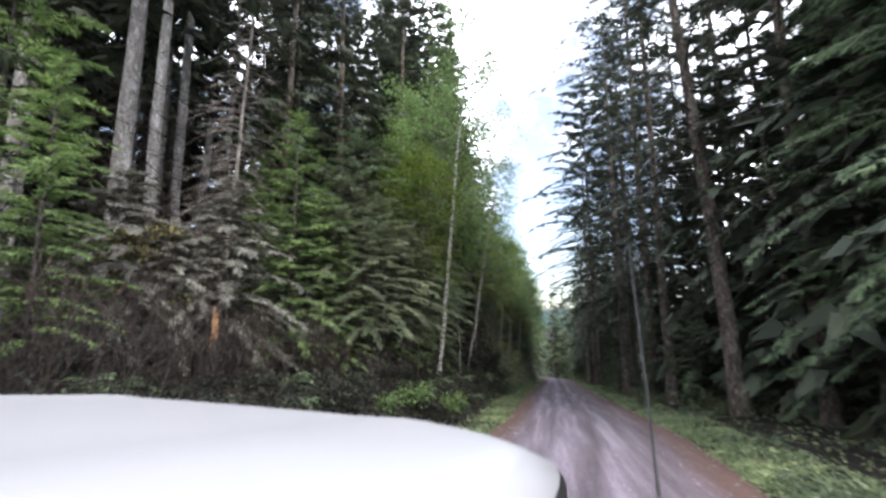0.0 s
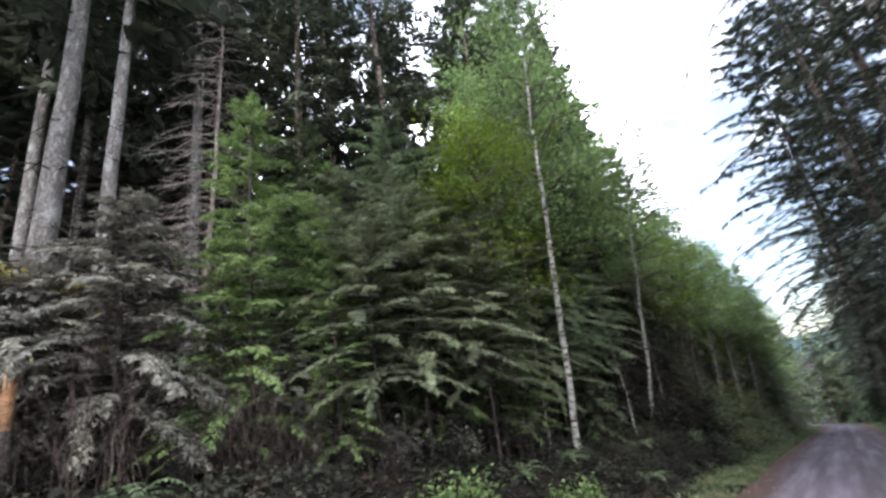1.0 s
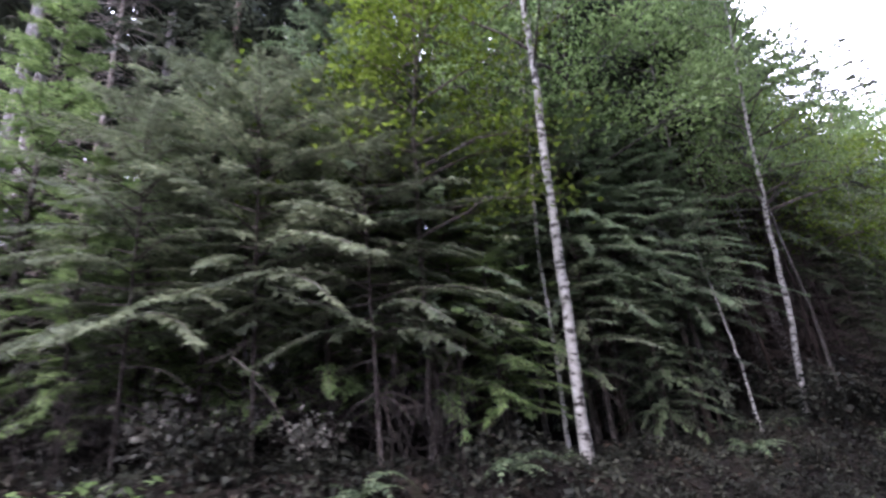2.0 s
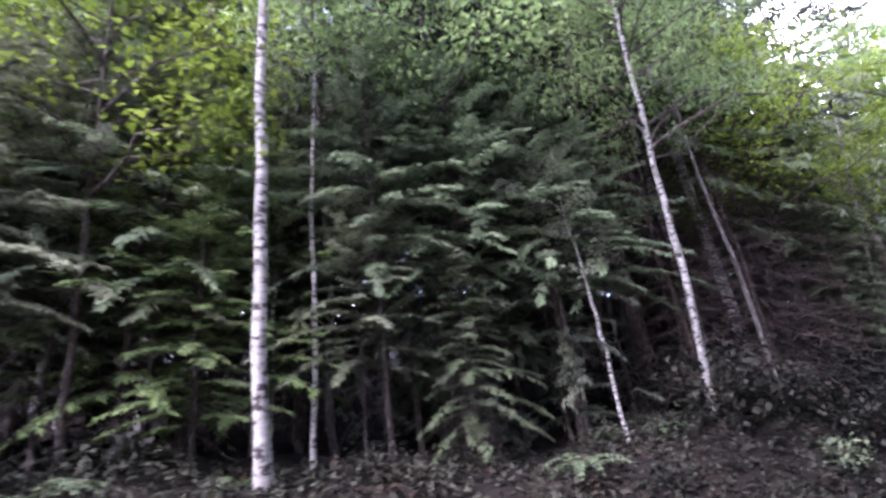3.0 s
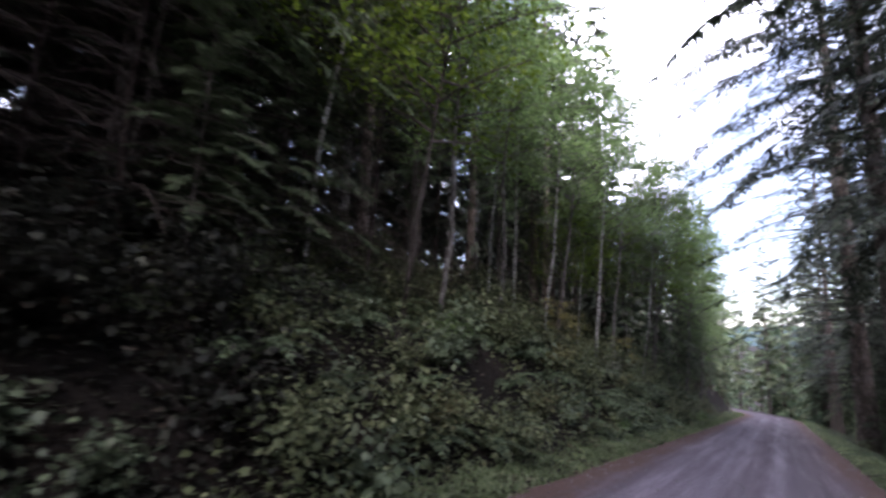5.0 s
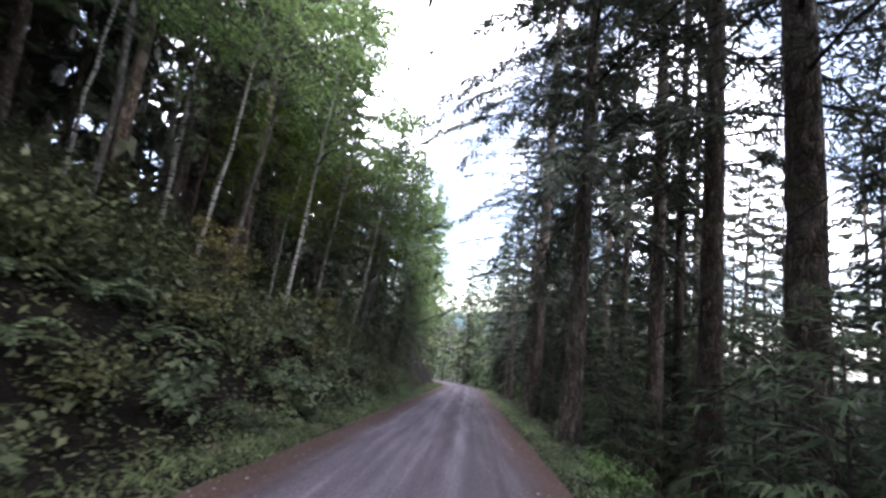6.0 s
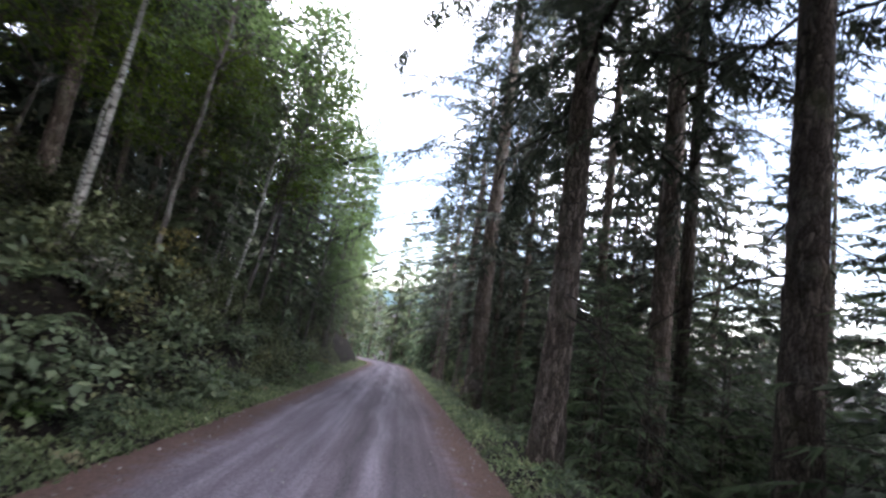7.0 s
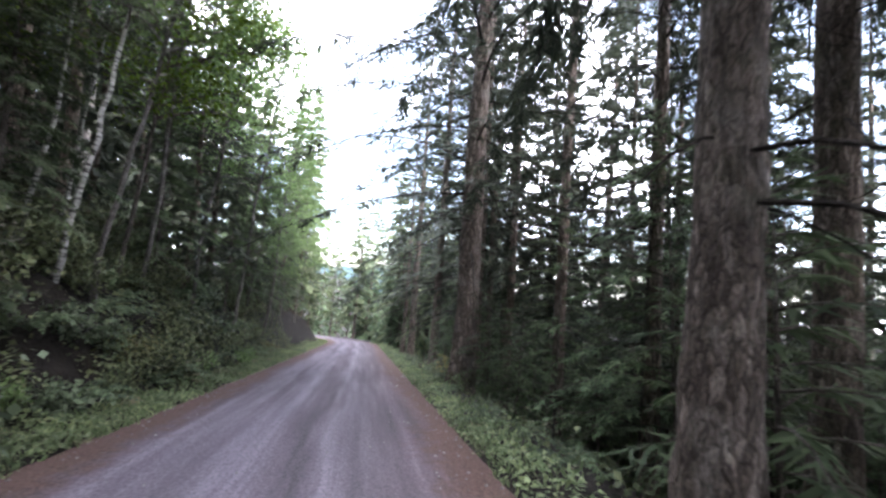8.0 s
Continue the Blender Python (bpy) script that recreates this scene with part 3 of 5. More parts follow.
def thicket(name, label, seed, height, spread, stems, wood_mat=TWIG_WOOD):
    """A tangle of bare brown stems and twigs."""
    rng = np.random.default_rng(seed)
    top = thing(name, label, "bush")
    twigs = Geo()
    for k in range(stems):
        wood = Geo()
        az, lean = rng.uniform(0, 6.28), rng.uniform(0.1, 1.0)
        t = np.linspace(0, 1, 5)
        hgt = height * rng.uniform(0.5, 1.1)
        x0 = rng.normal(0, spread * 0.3, 2)
        pts = np.column_stack([x0[0] + np.cos(az) * spread * lean * t, x0[1] + np.sin(az) * spread * lean * t, hgt * t - 0.3 * lean * hgt * t * t])
        pts[1:] += rng.normal(0, 0.07, (4, 3))
        pts[0, 2] = -0.1
        tube(wood, pts, np.linspace(0.009, 0.003, 5), 3)
        for q in range(6):
            a = rng.uniform(0.2, 1)
            p0 = np.array([np.interp(a, t, pts[:, d]) for d in range(3)])
            p1 = p0 + rng.normal(0, 0.25, 3) + [0, 0, 0.05]
            p1[2] = max(p1[2], 0.02)
            tube(twigs, [p0, (p0 + p1) / 2 + rng.normal(0, 0.03, 3), p1], [0.005, 0.004, 0.002], 3)
        part("stem", wood.mesh("stem", wood_mat), top)
    part("twig_tangle", twigs.mesh("twig_tangle", wood_mat), top, "tangled thin brown twigs", "stuff")
    return top


def fern(name, seed, size, fronds):
    """A sword fern: arching fronds with paired leaflets from one crown."""
    rng = np.random.default_rng(seed)
    top = thing(name, "green sword fern with arching fronds on the bank", "fern", "roadside ferns")
    for k in range(fronds):
        g = Geo()
        az = k * 2.39996 + rng.normal(0, 0.2)
        ln, up = size * rng.uniform(0.75, 1.15), rng.uniform(0.55, 1.25)
        out, cross = np.array([math.cos(az), math.sin(az), 0]), np.array([-math.sin(az), math.cos(az), 0])
        t = np.linspace(0.0, 1, 12)
        pts = np.outer(ln * (t * 0.85), out) + np.outer(ln * (up * t - up * 0.95 * t * t), [0, 0, 1.0])
        tube(g, pts, np.linspace(0.007, 0.002, 12), 3)
        tang = unit(np.gradient(pts, axis=0))
        for sgn in (-1, 1):
            way = unit(cross * sgn + tang * 0.35 + [0, 0, -0.12])
            wl_ = ln * 0.17 * np.sin(np.clip(t * 3.0 + 0.12, 0, 3.14)) ** 0.7 * (1.05 - 0.55 * t) + 0.012
            kites(g, pts, way, tang, wl_, np.full(12, ln * 0.032), 0.15)
        part("frond", g.mesh("frond", FERN_LEAF), top)
    return top


def retire(*patterns):
    """Takes away the models that the standing plants were copied from."""
    for top in patterns:
        for ob in (*top.children_recursive, top):
            bpy.data.objects.remove(ob)


# ---- ground, road, far ridge ----
def build_ground():
    xs = np.concatenate([-np.geomspace(1500, 31, 16), np.arange(-30, -8, 1.5), np.arange(-8, 5, 0.3), np.arange(5, 30, 1.5), np.geomspace(30, 1500, 16)])
    ys = np.concatenate([-np.geomspace(1500, 31, 12), np.arange(-30, 60, 0.6), np.arange(60, 131, 2.0), np.geomspace(135, 1800, 14)])
    X, Y = np.meshgrid(xs, ys, indexing="ij")
    X = X + lane(np.clip(Y, -30, 130)) + 0.78
    Z = ground_z(X, np.clip(Y, -30, 130))
    nx, ny = X.shape
    i, j = np.meshgrid(np.arange(nx - 1), np.arange(ny - 1), indexing="ij")
    a = i * ny + j
    g = Geo()
    g.add(np.stack([X, Y, Z], -1).reshape(-1, 3), np.stack([a, a + ny, a + ny + 1, a + 1], -1).reshape(-1, 4))
    tagged(new("ground", g.mesh("ground", SOIL, True)), "forest floor with needles and moss, darkened for tree shade, banked above the road", "ground", kind="structure")


def build_road():
    rng = np.random.default_rng(5)
    us = np.linspace(-HALF - 0.2, HALF + 0.2, 41)
    ys = np.concatenate([np.arange(-30, 45, 0.3), np.arange(45, 131, 1.0)])
    U, Y = np.meshgrid(us, ys, indexing="ij")
    X = U + road_mid(Y)
    edge = ease(HALF - 0.35, HALF + 0.2, np.abs(U))
    Z = 0.03 - 0.012 * U * U * 0.4 - 0.05 * edge + rng.normal(0, 0.004, U.shape)
    Z -= GRADE * Y
    for mid in (-1.05, -0.2, 0.65, 1.25):
        Z -= 0.018 * np.exp(-(((U - mid) / 0.17) ** 2))
    nx, ny = X.shape
    i, j = np.meshgrid(np.arange(nx - 1), np.arange(ny - 1), indexing="ij")
    a = i * ny + j
    g = Geo()
    faces = np.stack([a, a + ny, a + ny + 1, a + 1], -1).reshape(-1, 4)
    g.add(np.stack([X, Y, Z], -1).reshape(-1, 3), faces)
    me = g.mesh("road", ROAD, True)
    uv = me.uv_layers.new(name="across")
    flat = np.stack([(U + HALF) / (2 * HALF), Y / 5], -1).reshape(-1, 2)
    uv.data.foreach_set("uv", flat[faces.ravel()].ravel())
    tagged(new("road", me), "grey packed gravel road with pale wheel tracks and reddish edges", "road", kind="structure")
    # loose stones, thickest along the edges
    n = 2600
    y = rng.uniform(-12, 55, n)
    u = np.where(rng.random(n) < 0.75, rng.choice((-1, 1), n) * rng.normal(1.9, 0.3, n), rng.uniform(-2, 2, n))
    s = rng.uniform(0.006, 0.02, n) * np.where(rng.random(n) < 0.06, 1.8, 1.0)
    x = u + road_mid(y)
    z = 0.03 - 0.0048 * u * u - 0.05 * ease(HALF - 0.35, HALF + 0.2, np.abs(u)) - GRADE * y
    box = np.array([[1, 0, 0], [0, 1, 0], [-1, 0, 0], [0, -1, 0], [0, 0, 0.8], [0, 0, -0.8]])
    tri = np.array([[0, 1, 4], [1, 2, 4], [2, 3, 4], [3, 0, 4], [1, 0, 5], [2, 1, 5], [3, 2, 5], [0, 3, 5]])
    v = np.column_stack([x, y, z])[:, None] + box * s[:, None, None] * rng.uniform(0.6, 1.4, (n, 6, 1))
    g = Geo()
    g.add(v.reshape(-1, 3), (tri + 6 * np.arange(n)[:, None, None]).reshape(-1, 3))
    tagged(new("loose_stones", g.mesh("loose_stones", STONE)), "scattered small grey stones on the gravel road", "stones", kind="stuff")


def build_ridge():
    rng = np.random.default_rng(8)
    x = np.linspace(-900, 200, 220)
    crest = (20 + 7 * np.sin(x / 260 + 0.6) + 5 * np.sin(x / 71)) * (1 - ease(20, 160, x)) + rng.normal(0, 2.2, 220)
    rows = [np.column_stack([x, np.full(220, 1000.0 + 3 * k * k), (crest * (k / 6) ** 0.8) - 30 * (1 - k / 6)]) for k in range(7)]
    rows.append(np.column_stack([x, np.full(220, 1250.0), np.full(220, -30.0)]))
    g = Geo()
    a = np.arange(219)
    faces = [np.stack([a + 220 * k, a + 1 + 220 * k, a + 1 + 220 * (k + 1), a + 220 * (k + 1)], -1) for k in range(7)]
    g.add(np.concatenate(rows), np.concatenate(faces))
    tagged(new("backdrop_ridge", g.mesh("backdrop_ridge", HILL, True)), "hazy blue-green forested ridge far beyond the road", "ridge", kind="structure")


def build_verge():
    """Grass and weeds in a strip along both edges of the gravel."""
    rng = np.random.default_rng(11)
    for side, n in (("left", 26000), ("right", 24000)):
        y = rng.uniform(-14, 70, n)
        off = np.abs(rng.normal(0.05, 0.45 if side == "left" else 0.36, n)) + rng.uniform(-0.12, 0.1, n)
        clump = np.sin(y * 2.1 + 3 * off) + np.sin(y * 0.83 + 1.0) + 0.6 * np.sin(y * 5.7)
        keep = clump + rng.normal(0, 0.9, n) > (-1.0 if side == "left" else -1.2 + 0.8 * ease(10, 18, y))
        y, off = y[keep], off[keep]
        m = len(y)
        u = (HALF + off + (0.0 if side == "left" else 0.05)) * (-1 if side == "left" else 1)
        x = u + road_mid(y)
        base = np.column_stack([x, y, ground_z(x, y) - 0.01])
        az = rng.uniform(0, 6.28, m)
        way = unit(np.column_stack([np.cos(az) * 0.55, np.sin(az) * 0.55, rng.uniform(0.6, 1.3, m)]))
        sd = unit(np.cross(way, rng.normal(0, 1, (m, 3))))
        ln = rng.uniform(0.05, 0.14, m) * (1 + 0.4 * (off > 0.4))
        g = Geo()
        kites(g, base, way, sd, ln, ln * 0.09 + 0.004, 0.25)
        tagged(new("grass", g.mesh("grass", GRASS_LEAF)), "short green grass and weeds along the gravel edge", "grass", kind="stuff")


def build_litter():
    """Fallen twigs and leaves on the bank and verge."""
    rng = np.random.default_rng(12)
    n = 3500
    y = rng.uniform(13, 50, n)
    u = np.where(rng.random(n) < 0.6, -BANKS - np.abs(rng.normal(0.2, 1.6, n)) - 0.2, BANKS + np.abs(rng.normal(0.1, 1.0, n)) - 0.1)
    x = u + lane(y)
    base = np.column_stack([x, y, ground_z(x, y) + 0.015])
    way = unit(rng.normal(0, 1, (n, 3)) * [1, 1, 0.25])
    sd = unit(np.cross(way, [0, 0, 1.0]) + rng.normal(0, 0.3, (n, 3)))
    ln = rng.uniform(0.04, 0.11, n)
    g = Geo()
    kites(g, base, way, sd, ln, ln * rng.uniform(0.1, 0.4, n), 0.0)
    tagged(new("leaf_litter", g.mesh("leaf_litter", LITTER)), "brown fallen leaves and twigs on the bank", "leaf litter", kind="stuff")


RUST_LEAF = leaf_mat("browning_shrub_leaves", (0.052, 0.058, 0.03), (0.1, 0.105, 0.052), (0.165, 0.165, 0.085), thin=0.35, spec=0.15, old=(0.14, 0.09, 0.045), vivid=0.9)
OLIVE_LEAF = leaf_mat("olive_leaves", (0.07, 0.075, 0.025), (0.13, 0.13, 0.045), (0.21, 0.2, 0.08), thin=0.4, vivid=0.85)
# near-black leaves: the shade under the hemlocks is put into their colour
SHADE_LEAF = leaf_mat("dim_undergrowth_leaves", (0.011, 0.013, 0.01), (0.02, 0.023, 0.016), (0.042, 0.046, 0.03), thin=0.2, spec=0.1, old=(0.045, 0.03, 0.02))
LITTER = leaf_mat("fallen_leaves", (0.02, 0.014, 0.01), (0.04, 0.028, 0.019), (0.09, 0.063, 0.04), rough=0.8, thin=0.1)
build_ground()
build_road()
build_ridge()
build_verge()
build_litter()


# ---- tall firs ----
firs = [conifer("fir_tree", "tall fir with furrowed bark and high drooping boughs", 20 + k, 27 + 2 * (k % 3), 0.46, (7.0, 8.0, 7.4, 4.8, 5.6)[k], 5.5, 100, 38, FIR_NEEDLE, DARK_BARK if k in (0, 2) else FIR_BARK, 0.62, 4, 0.42, 10,
                "tall firs beside the road", 26, 0.5, 0.17, 18.0) for k in range(5)]
firs.append(conifer("fir_tree", "tall fir with furrowed bark and long heavy boughs over the road", 19, 28, 0.46, 6.0, 7.2, 96, 84, FIR_NEEDLE, FIR_BARK, 0.75, 4, 0.42, 10,
                    "tall firs beside the road", 26, 0.5, 0.22, 14.0))
backs = [conifer("fir_tree", "tall dark fir standing among the others", 25 + k, 22 + 2 * k, 0.34, 5.0 + k, 3.6, 84, 26, FIR_NEEDLE, FIR_BARK, 0.8, 5, 0.42, 6,
                 "tall firs beside the road", 7, 0.8, 0.22) for k in range(2)]
greys = [conifer("fir_tree", "tall fir with pale lichened bark and a bare lower stem", 30 + k, 22 + 2 * k, 0.36, 8.5 + k, 3.2, 62, 17, FIR_NEEDLE, GREY_BARK, 0.85, 3, 0.4, 22,
                 "firs on the hillside", 12, 0.8, 0.25) for k in range(2)]
spruces = [conifer("fir_tree", "dense dark fir with boughs down to the ground", 40 + k, 15 + 2 * k, 0.3, 0.9, 3.0, 98, 25, FIR_NEEDLE, FIR_BARK, 0.66, 3, 0.4, 4,
                   "dense firs", 10, 0.85, 0.2, 13.0) for k in range(2)]
fills = [conifer("fir_tree", "dark conifer among the trees on the hillside", 45 + k, 13 + 3 * k, 0.26, 1.0 + k, 2.9, 52, 13, FIR_NEEDLE, FIR_BARK, 1.05, 2, 0.4, 2,
                 "firs on the hillside", 5, 0.7, 0.33) for k in range(2)]
hems = [conifer("hemlock_tree", "young green hemlock with drooping feathery sprays", 50 + k, 6.0 + k, 0.11, 0.8 + 0.4 * k, 1.9, 84, 38, HEM_NEEDLE, HEM_BARK, 0.38, 7, 0.42, 6,
                "young hemlocks", 7, 0.9, 0.1) for k in range(3)]
brights = [conifer("hemlock_tree", "bright green young hemlock with upright tip", 60 + k, 5.4, 0.09, 0.7, 1.45, 78, 42, HEM_BRIGHT_LIT, HEM_BARK, 0.26, 7, 0.28, 4,
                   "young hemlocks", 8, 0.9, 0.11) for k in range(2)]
pales = [conifer("hemlock_tree", "dusty pale hemlock with heavy drooping sprays", 70, 3.6, 0.07, 0.9, 1.6, 62, 58, HEM_PALE, HEM_BARK, 0.31, 7, 0.5, 4, "young hemlocks", 8, 0.75, 0.12)]
sages = [conifer("hemlock_tree", "grey-green hemlock with broad drooping sprays", 75, 5.0, 0.06, 1.5, 2.1, 58, 58, HEM_SAGE, HEM_BARK, 0.27, 7, 0.36, 6, "young hemlocks", 8, 0.6, 0.1)]
poles = [conifer("hemlock_tree", "slim understory hemlock with bare stem and sparse sprays", 80 + k, 8.0, 0.08, 2.2, 1.7, 46, 26, HEM_NEEDLE, HEM_BARK, 0.36, 7, 0.45, 12,
                 "understory hemlocks", 8, 0.6, 0.1) for k in range(2)]
mids = [conifer("hemlock_tree", "slim green hemlock growing on the slope below", 85 + k, 6.5, 0.09, 0.6 + 0.5 * k, 1.7, 52, 21, HEM_LIT if k else HEM_NEEDLE, HEM_BARK, 0.44, 7, 0.36, 6,
                "understory hemlocks", 7, 0.75, 0.085) for k in range(2)]
softs = [conifer("hemlock_tree", "tall green hemlock with soft drooping boughs beside the road", 88 + k, 12.5, 0.18, 1.4 + k, 3.2, 84, 42, HEM_LIT, HEM_BARK, 0.5, 7, 0.45, 6,
                 "roadside hemlocks", 9, 0.75, 0.08) for k in range(2)]
veils = [conifer("hemlock_tree", "soft green hemlock with layered drooping boughs and a bare foot", 110 + k, 7.4, 0.09, 2.7, 2.3, 68, 54, HEM_LIT, HEM_BARK, 0.3, 7, 0.4, 8,
                 "young hemlocks", 7, 0.6, 0.1) for k in range(2)]
shades = [conifer("hemlock_tree", "tall hemlock with a bare lower stem and broad dark boughs", 95 + k, 15.0, 0.2, 3.4, 3.3, 78, 26, HEM_NEEDLE, HEM_BARK, 0.62, 4, 0.5, 14,
                  "hemlocks over the bank", 9, 0.55, 0.2, 5.5) for k in range(2)]
lows = [conifer("hemlock_tree", "low green hemlock sapling below the road", 90 + k, 2.6, 0.05, 0.25, 1.15, 40, 24, HEM_NEEDLE, HEM_BARK, 0.3, 7, 0.35, 2,
                "hemlock saplings", 6, 0.8, 0.072) for k in range(2)]
fars = [conifer("fir_tree", "distant green conifer at the end of the road", 100 + k, 15 + 3 * k, 0.3, 0.8 + 1.2 * k, 2.8, 56, 15, FAR_NEEDLE if k else HEM_LIT, FIR_BARK, 0.9, 2, 0.4, 3,
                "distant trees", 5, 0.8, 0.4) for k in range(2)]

# the trunks that line the right-hand side: x, y, model, girth scale, height scale, turn
for x, y, k, s, tall, turn in [
    (2.5, 27.3, 5, 1.0, 1.0, 20), (2.76, 36.3, 3, 1.35, 1.0, 100), (5.0, 22.9, 2, 1.3, 1.0, 200), (4.65, 25.1, 0, 1.05, 1.05, 140),
    (4.95, 28.5, 1, 0.95, 1.0, 50), (5.75, 29.1, 2, 0.6, 0.95, 60), (5.09, 31.7, 4, 0.62, 0.95, 250), (5.4, 40.6, 3, 0.7, 0.9, 10),
    (6.2, 37.9, 4, 0.85, 0.95, 170), (6.6, 44.8, 3, 0.75, 0.9, 220), (5.4, 43.3, 4, 0.6, 0.9, 300), (3.6, 46.5, 3, 0.95, 0.9, 30),
    (4.7, 2.7, 1, 1.1, 0.9, 75), (4.2, 13.2, 4, 1.05, 1.0, 330), (4.1, 9.0, 3, 0.95, 0.95, 160), (7.4, 9.5, 2, 1.0, 1.0, 110), (6.2, 1.0, 4, 0.9, 0.95, 210),
    (3.4, 17.6, 4, 1.0, 0.95, 270), (7.5, 17.5, 2, 0.9, 1.0, 45), (8.2, 24.0, 1, 0.7, 1.0, 185), (8.8, 34.5, 1, 0.75, 1.0, 95),
    (3.2, 53.0, 3, 0.95, 0.85, 130), (5.5, 58.0, 4, 0.9, 0.85, 250), (3.6, 63.0, 3, 0.9, 0.8, 20), (6.6, -3.4, 4, 0.9, 0.9, 35)]:
    # one leans over the road
    tilt = (0, -3) if y == 2.7 else (0, 0)
    placed(firs[k], x, y, turn, s, tall, 0.15, lean=tilt)

for x, y, k, turn in [(-7.6, 5.6, 0, 30), (-7.2, 9.6, 1, 150), (-7.4, 14.2, 0, 250), (-8.6, 1.2, 0, 80), (-8.7, 19.3, 1, 90), (-14.0, 27.0, 0, 130), (-9.5, 26.0, 1, 330), (-8.3, 30.5, 0, 20), (-7.8, 37.5, 1, 220)]:
    placed(backs[k], x, y, turn, 1.0, 1.0, 0.15)

# pale trunks on the hillside
for x, y, k, s, tall, turn in [
    (-9.75, -6.4, 0, 1.2, 1.0, 40), (-9.9, -5.5, 1, 0.85, 1.0, 160), (-11.5, -3.3, 1, 0.9, 1.0, 60), (-13.4, -6.2, 0, 1.0, 1.0, 250), (-14.6, -7.4, 1, 0.9, 1.0, 300), (-12.6, -2.9, 0, 0.9, 1.0, 20), (-15.0, -5.0, 1, 0.8, 1.0, 70), (-14.4, -2.2, 0, 0.85, 1.0, 130), (-16.2, -3.4, 1, 0.9, 1.0, 10), (-11.8, -0.8, 1, 0.7, 1.0, 210), (-15.6, -8.8, 0, 0.9, 1.0, 330),
    (-11.2, 14.9, 1, 1.0, 1.0, 10), (-9.6, 12.0, 0, 0.9, 1.0, 50), (-8.2, 10.4, 0, 1.05, 1.0, 200), (-6.7, 10.7, 1, 0.75, 0.95, 140), (-6.5, 11.7, 0, 0.7, 0.95, 60), (-10.2, 9.0, 1, 0.8, 1.0, 70)]:
    placed(greys[k], x, y, turn, s, tall, 0.15)

rng = np.random.default_rng(3)


def scatter(models, n, xr, yr, gap, size, taken, keep=lambda x, y: True, lo=0.8, hi=1.2, sink=0.1):
    """Stands copies at random over a stretch of the plan, each at least gap from its fellows."""
    tries = made = 0
    while made < n and tries < n * 60:
        tries += 1
        x, y = rng.uniform(*xr), rng.uniform(*yr)
        if not keep(x, y) or any((x - a) ** 2 + (y - b) ** 2 < gap * gap for a, b in taken):
            continue
        taken.append((x, y))
        s = size * rng.uniform(lo, hi)
        placed(models[made % len(models)], x, y, rng.uniform(0, 360), s, s * rng.uniform(0.9, 1.1), sink, lean=(rng.normal(0, 1.5), rng.normal(0, 1.5)))
        made += 1


def stand(name, label, models, n, xr, yr, gap, size, taken, keep=lambda x, y: True, lo=0.8, hi=1.2):
    """A wood too thick to count: many plants joined, trunks, branches and crowns each in one mesh."""
    top = thing(name, label, "trees", kind="stuff")
    grown = {"trunk": Geo(), "branchwork": Geo(), "crown": Geo()}
    shapes = []
    for model in models:
        shape = {}
        for ob in model.children:
            me = ob.data
            co = np.empty(len(me.vertices) * 3)
            me.vertices.foreach_get("co", co)
            quads = [tuple(f.vertices) for f in me.polygons]
            shape[ob.name.split(".")[0]] = (co.reshape(-1, 3), quads, me.materials[0])
        shapes.append(shape)
    tries = made = 0
    while made < n and tries < n * 60:
        tries += 1
        x, y = rng.uniform(*xr), rng.uniform(*yr)
        if not keep(x, y) or any((x - a) ** 2 + (y - b) ** 2 < gap * gap for a, b in taken):
            continue
        taken.append((x, y))
        wide, turn = size * rng.uniform(lo, hi), rng.uniform(0, 6.28)
        spin = np.array([[math.cos(turn), -math.sin(turn), 0], [math.sin(turn), math.cos(turn), 0], [0, 0, rng.uniform(0.9, 1.1)]]) * wide
        shape = shapes[made % len(shapes)]
        for key, (co, quads, _) in shape.items():
            grown[key].add(co @ spin.T + [x, y, gz(x, y) - 0.1], quads)
        made += 1
    for key, geo in grown.items():
        part(key, geo.mesh(key, shapes[0][key][2], key == "trunk"), top, kind="stuff")


hill, below = [], []
scatter(greys, 13, (-22, -10), (-14, 50), 2.4, 0.95, hill)
scatter(backs, 30, (-20, -8.5), (-2, 58), 2.6, 0.9, hill)
stand("hillside_wood", "dark conifers crowding the hillside behind the trees", fills, 100, (-25, -8.8), (-16, 62), 1.4, 0.95, hill, lambda x, y: not (x > -16 and y < -2) and not (x > -11.5 and 17 < y < 36))
stand("hillside_wood", "dark conifers standing high up the hillside", fills[1:], 14, (-26, -17), (-12, 3), 1.8, 1.1, hill)
scatter(fills, 26, (6.4, 12), (-6, 17), 1.4, 1.15, below)
scatter(backs, 16, (6.5, 16), (-8, 18), 2.2, 1.0, below)
scatter(backs, 24, (7.6, 20), (21, 58), 2.4, 0.85, below)
scatter(backs, 6, (4.4, 10.5), (41, 58), 2.0, 0.85, below)
stand("valley_wood", "thick conifers growing on the slope below the road", fills, 104, (7.0, 26), (20, 64), 1.2, 0.72, below, lo=0.4, hi=1.2)
stand("valley_wood", "pale distant conifers down the slope", fills, 50, (15, 44), (14, 85), 1.9, 0.9, below)
scatter(fills, 26, (7.4, 18), (-12, 16), 1.5, 0.95, below)
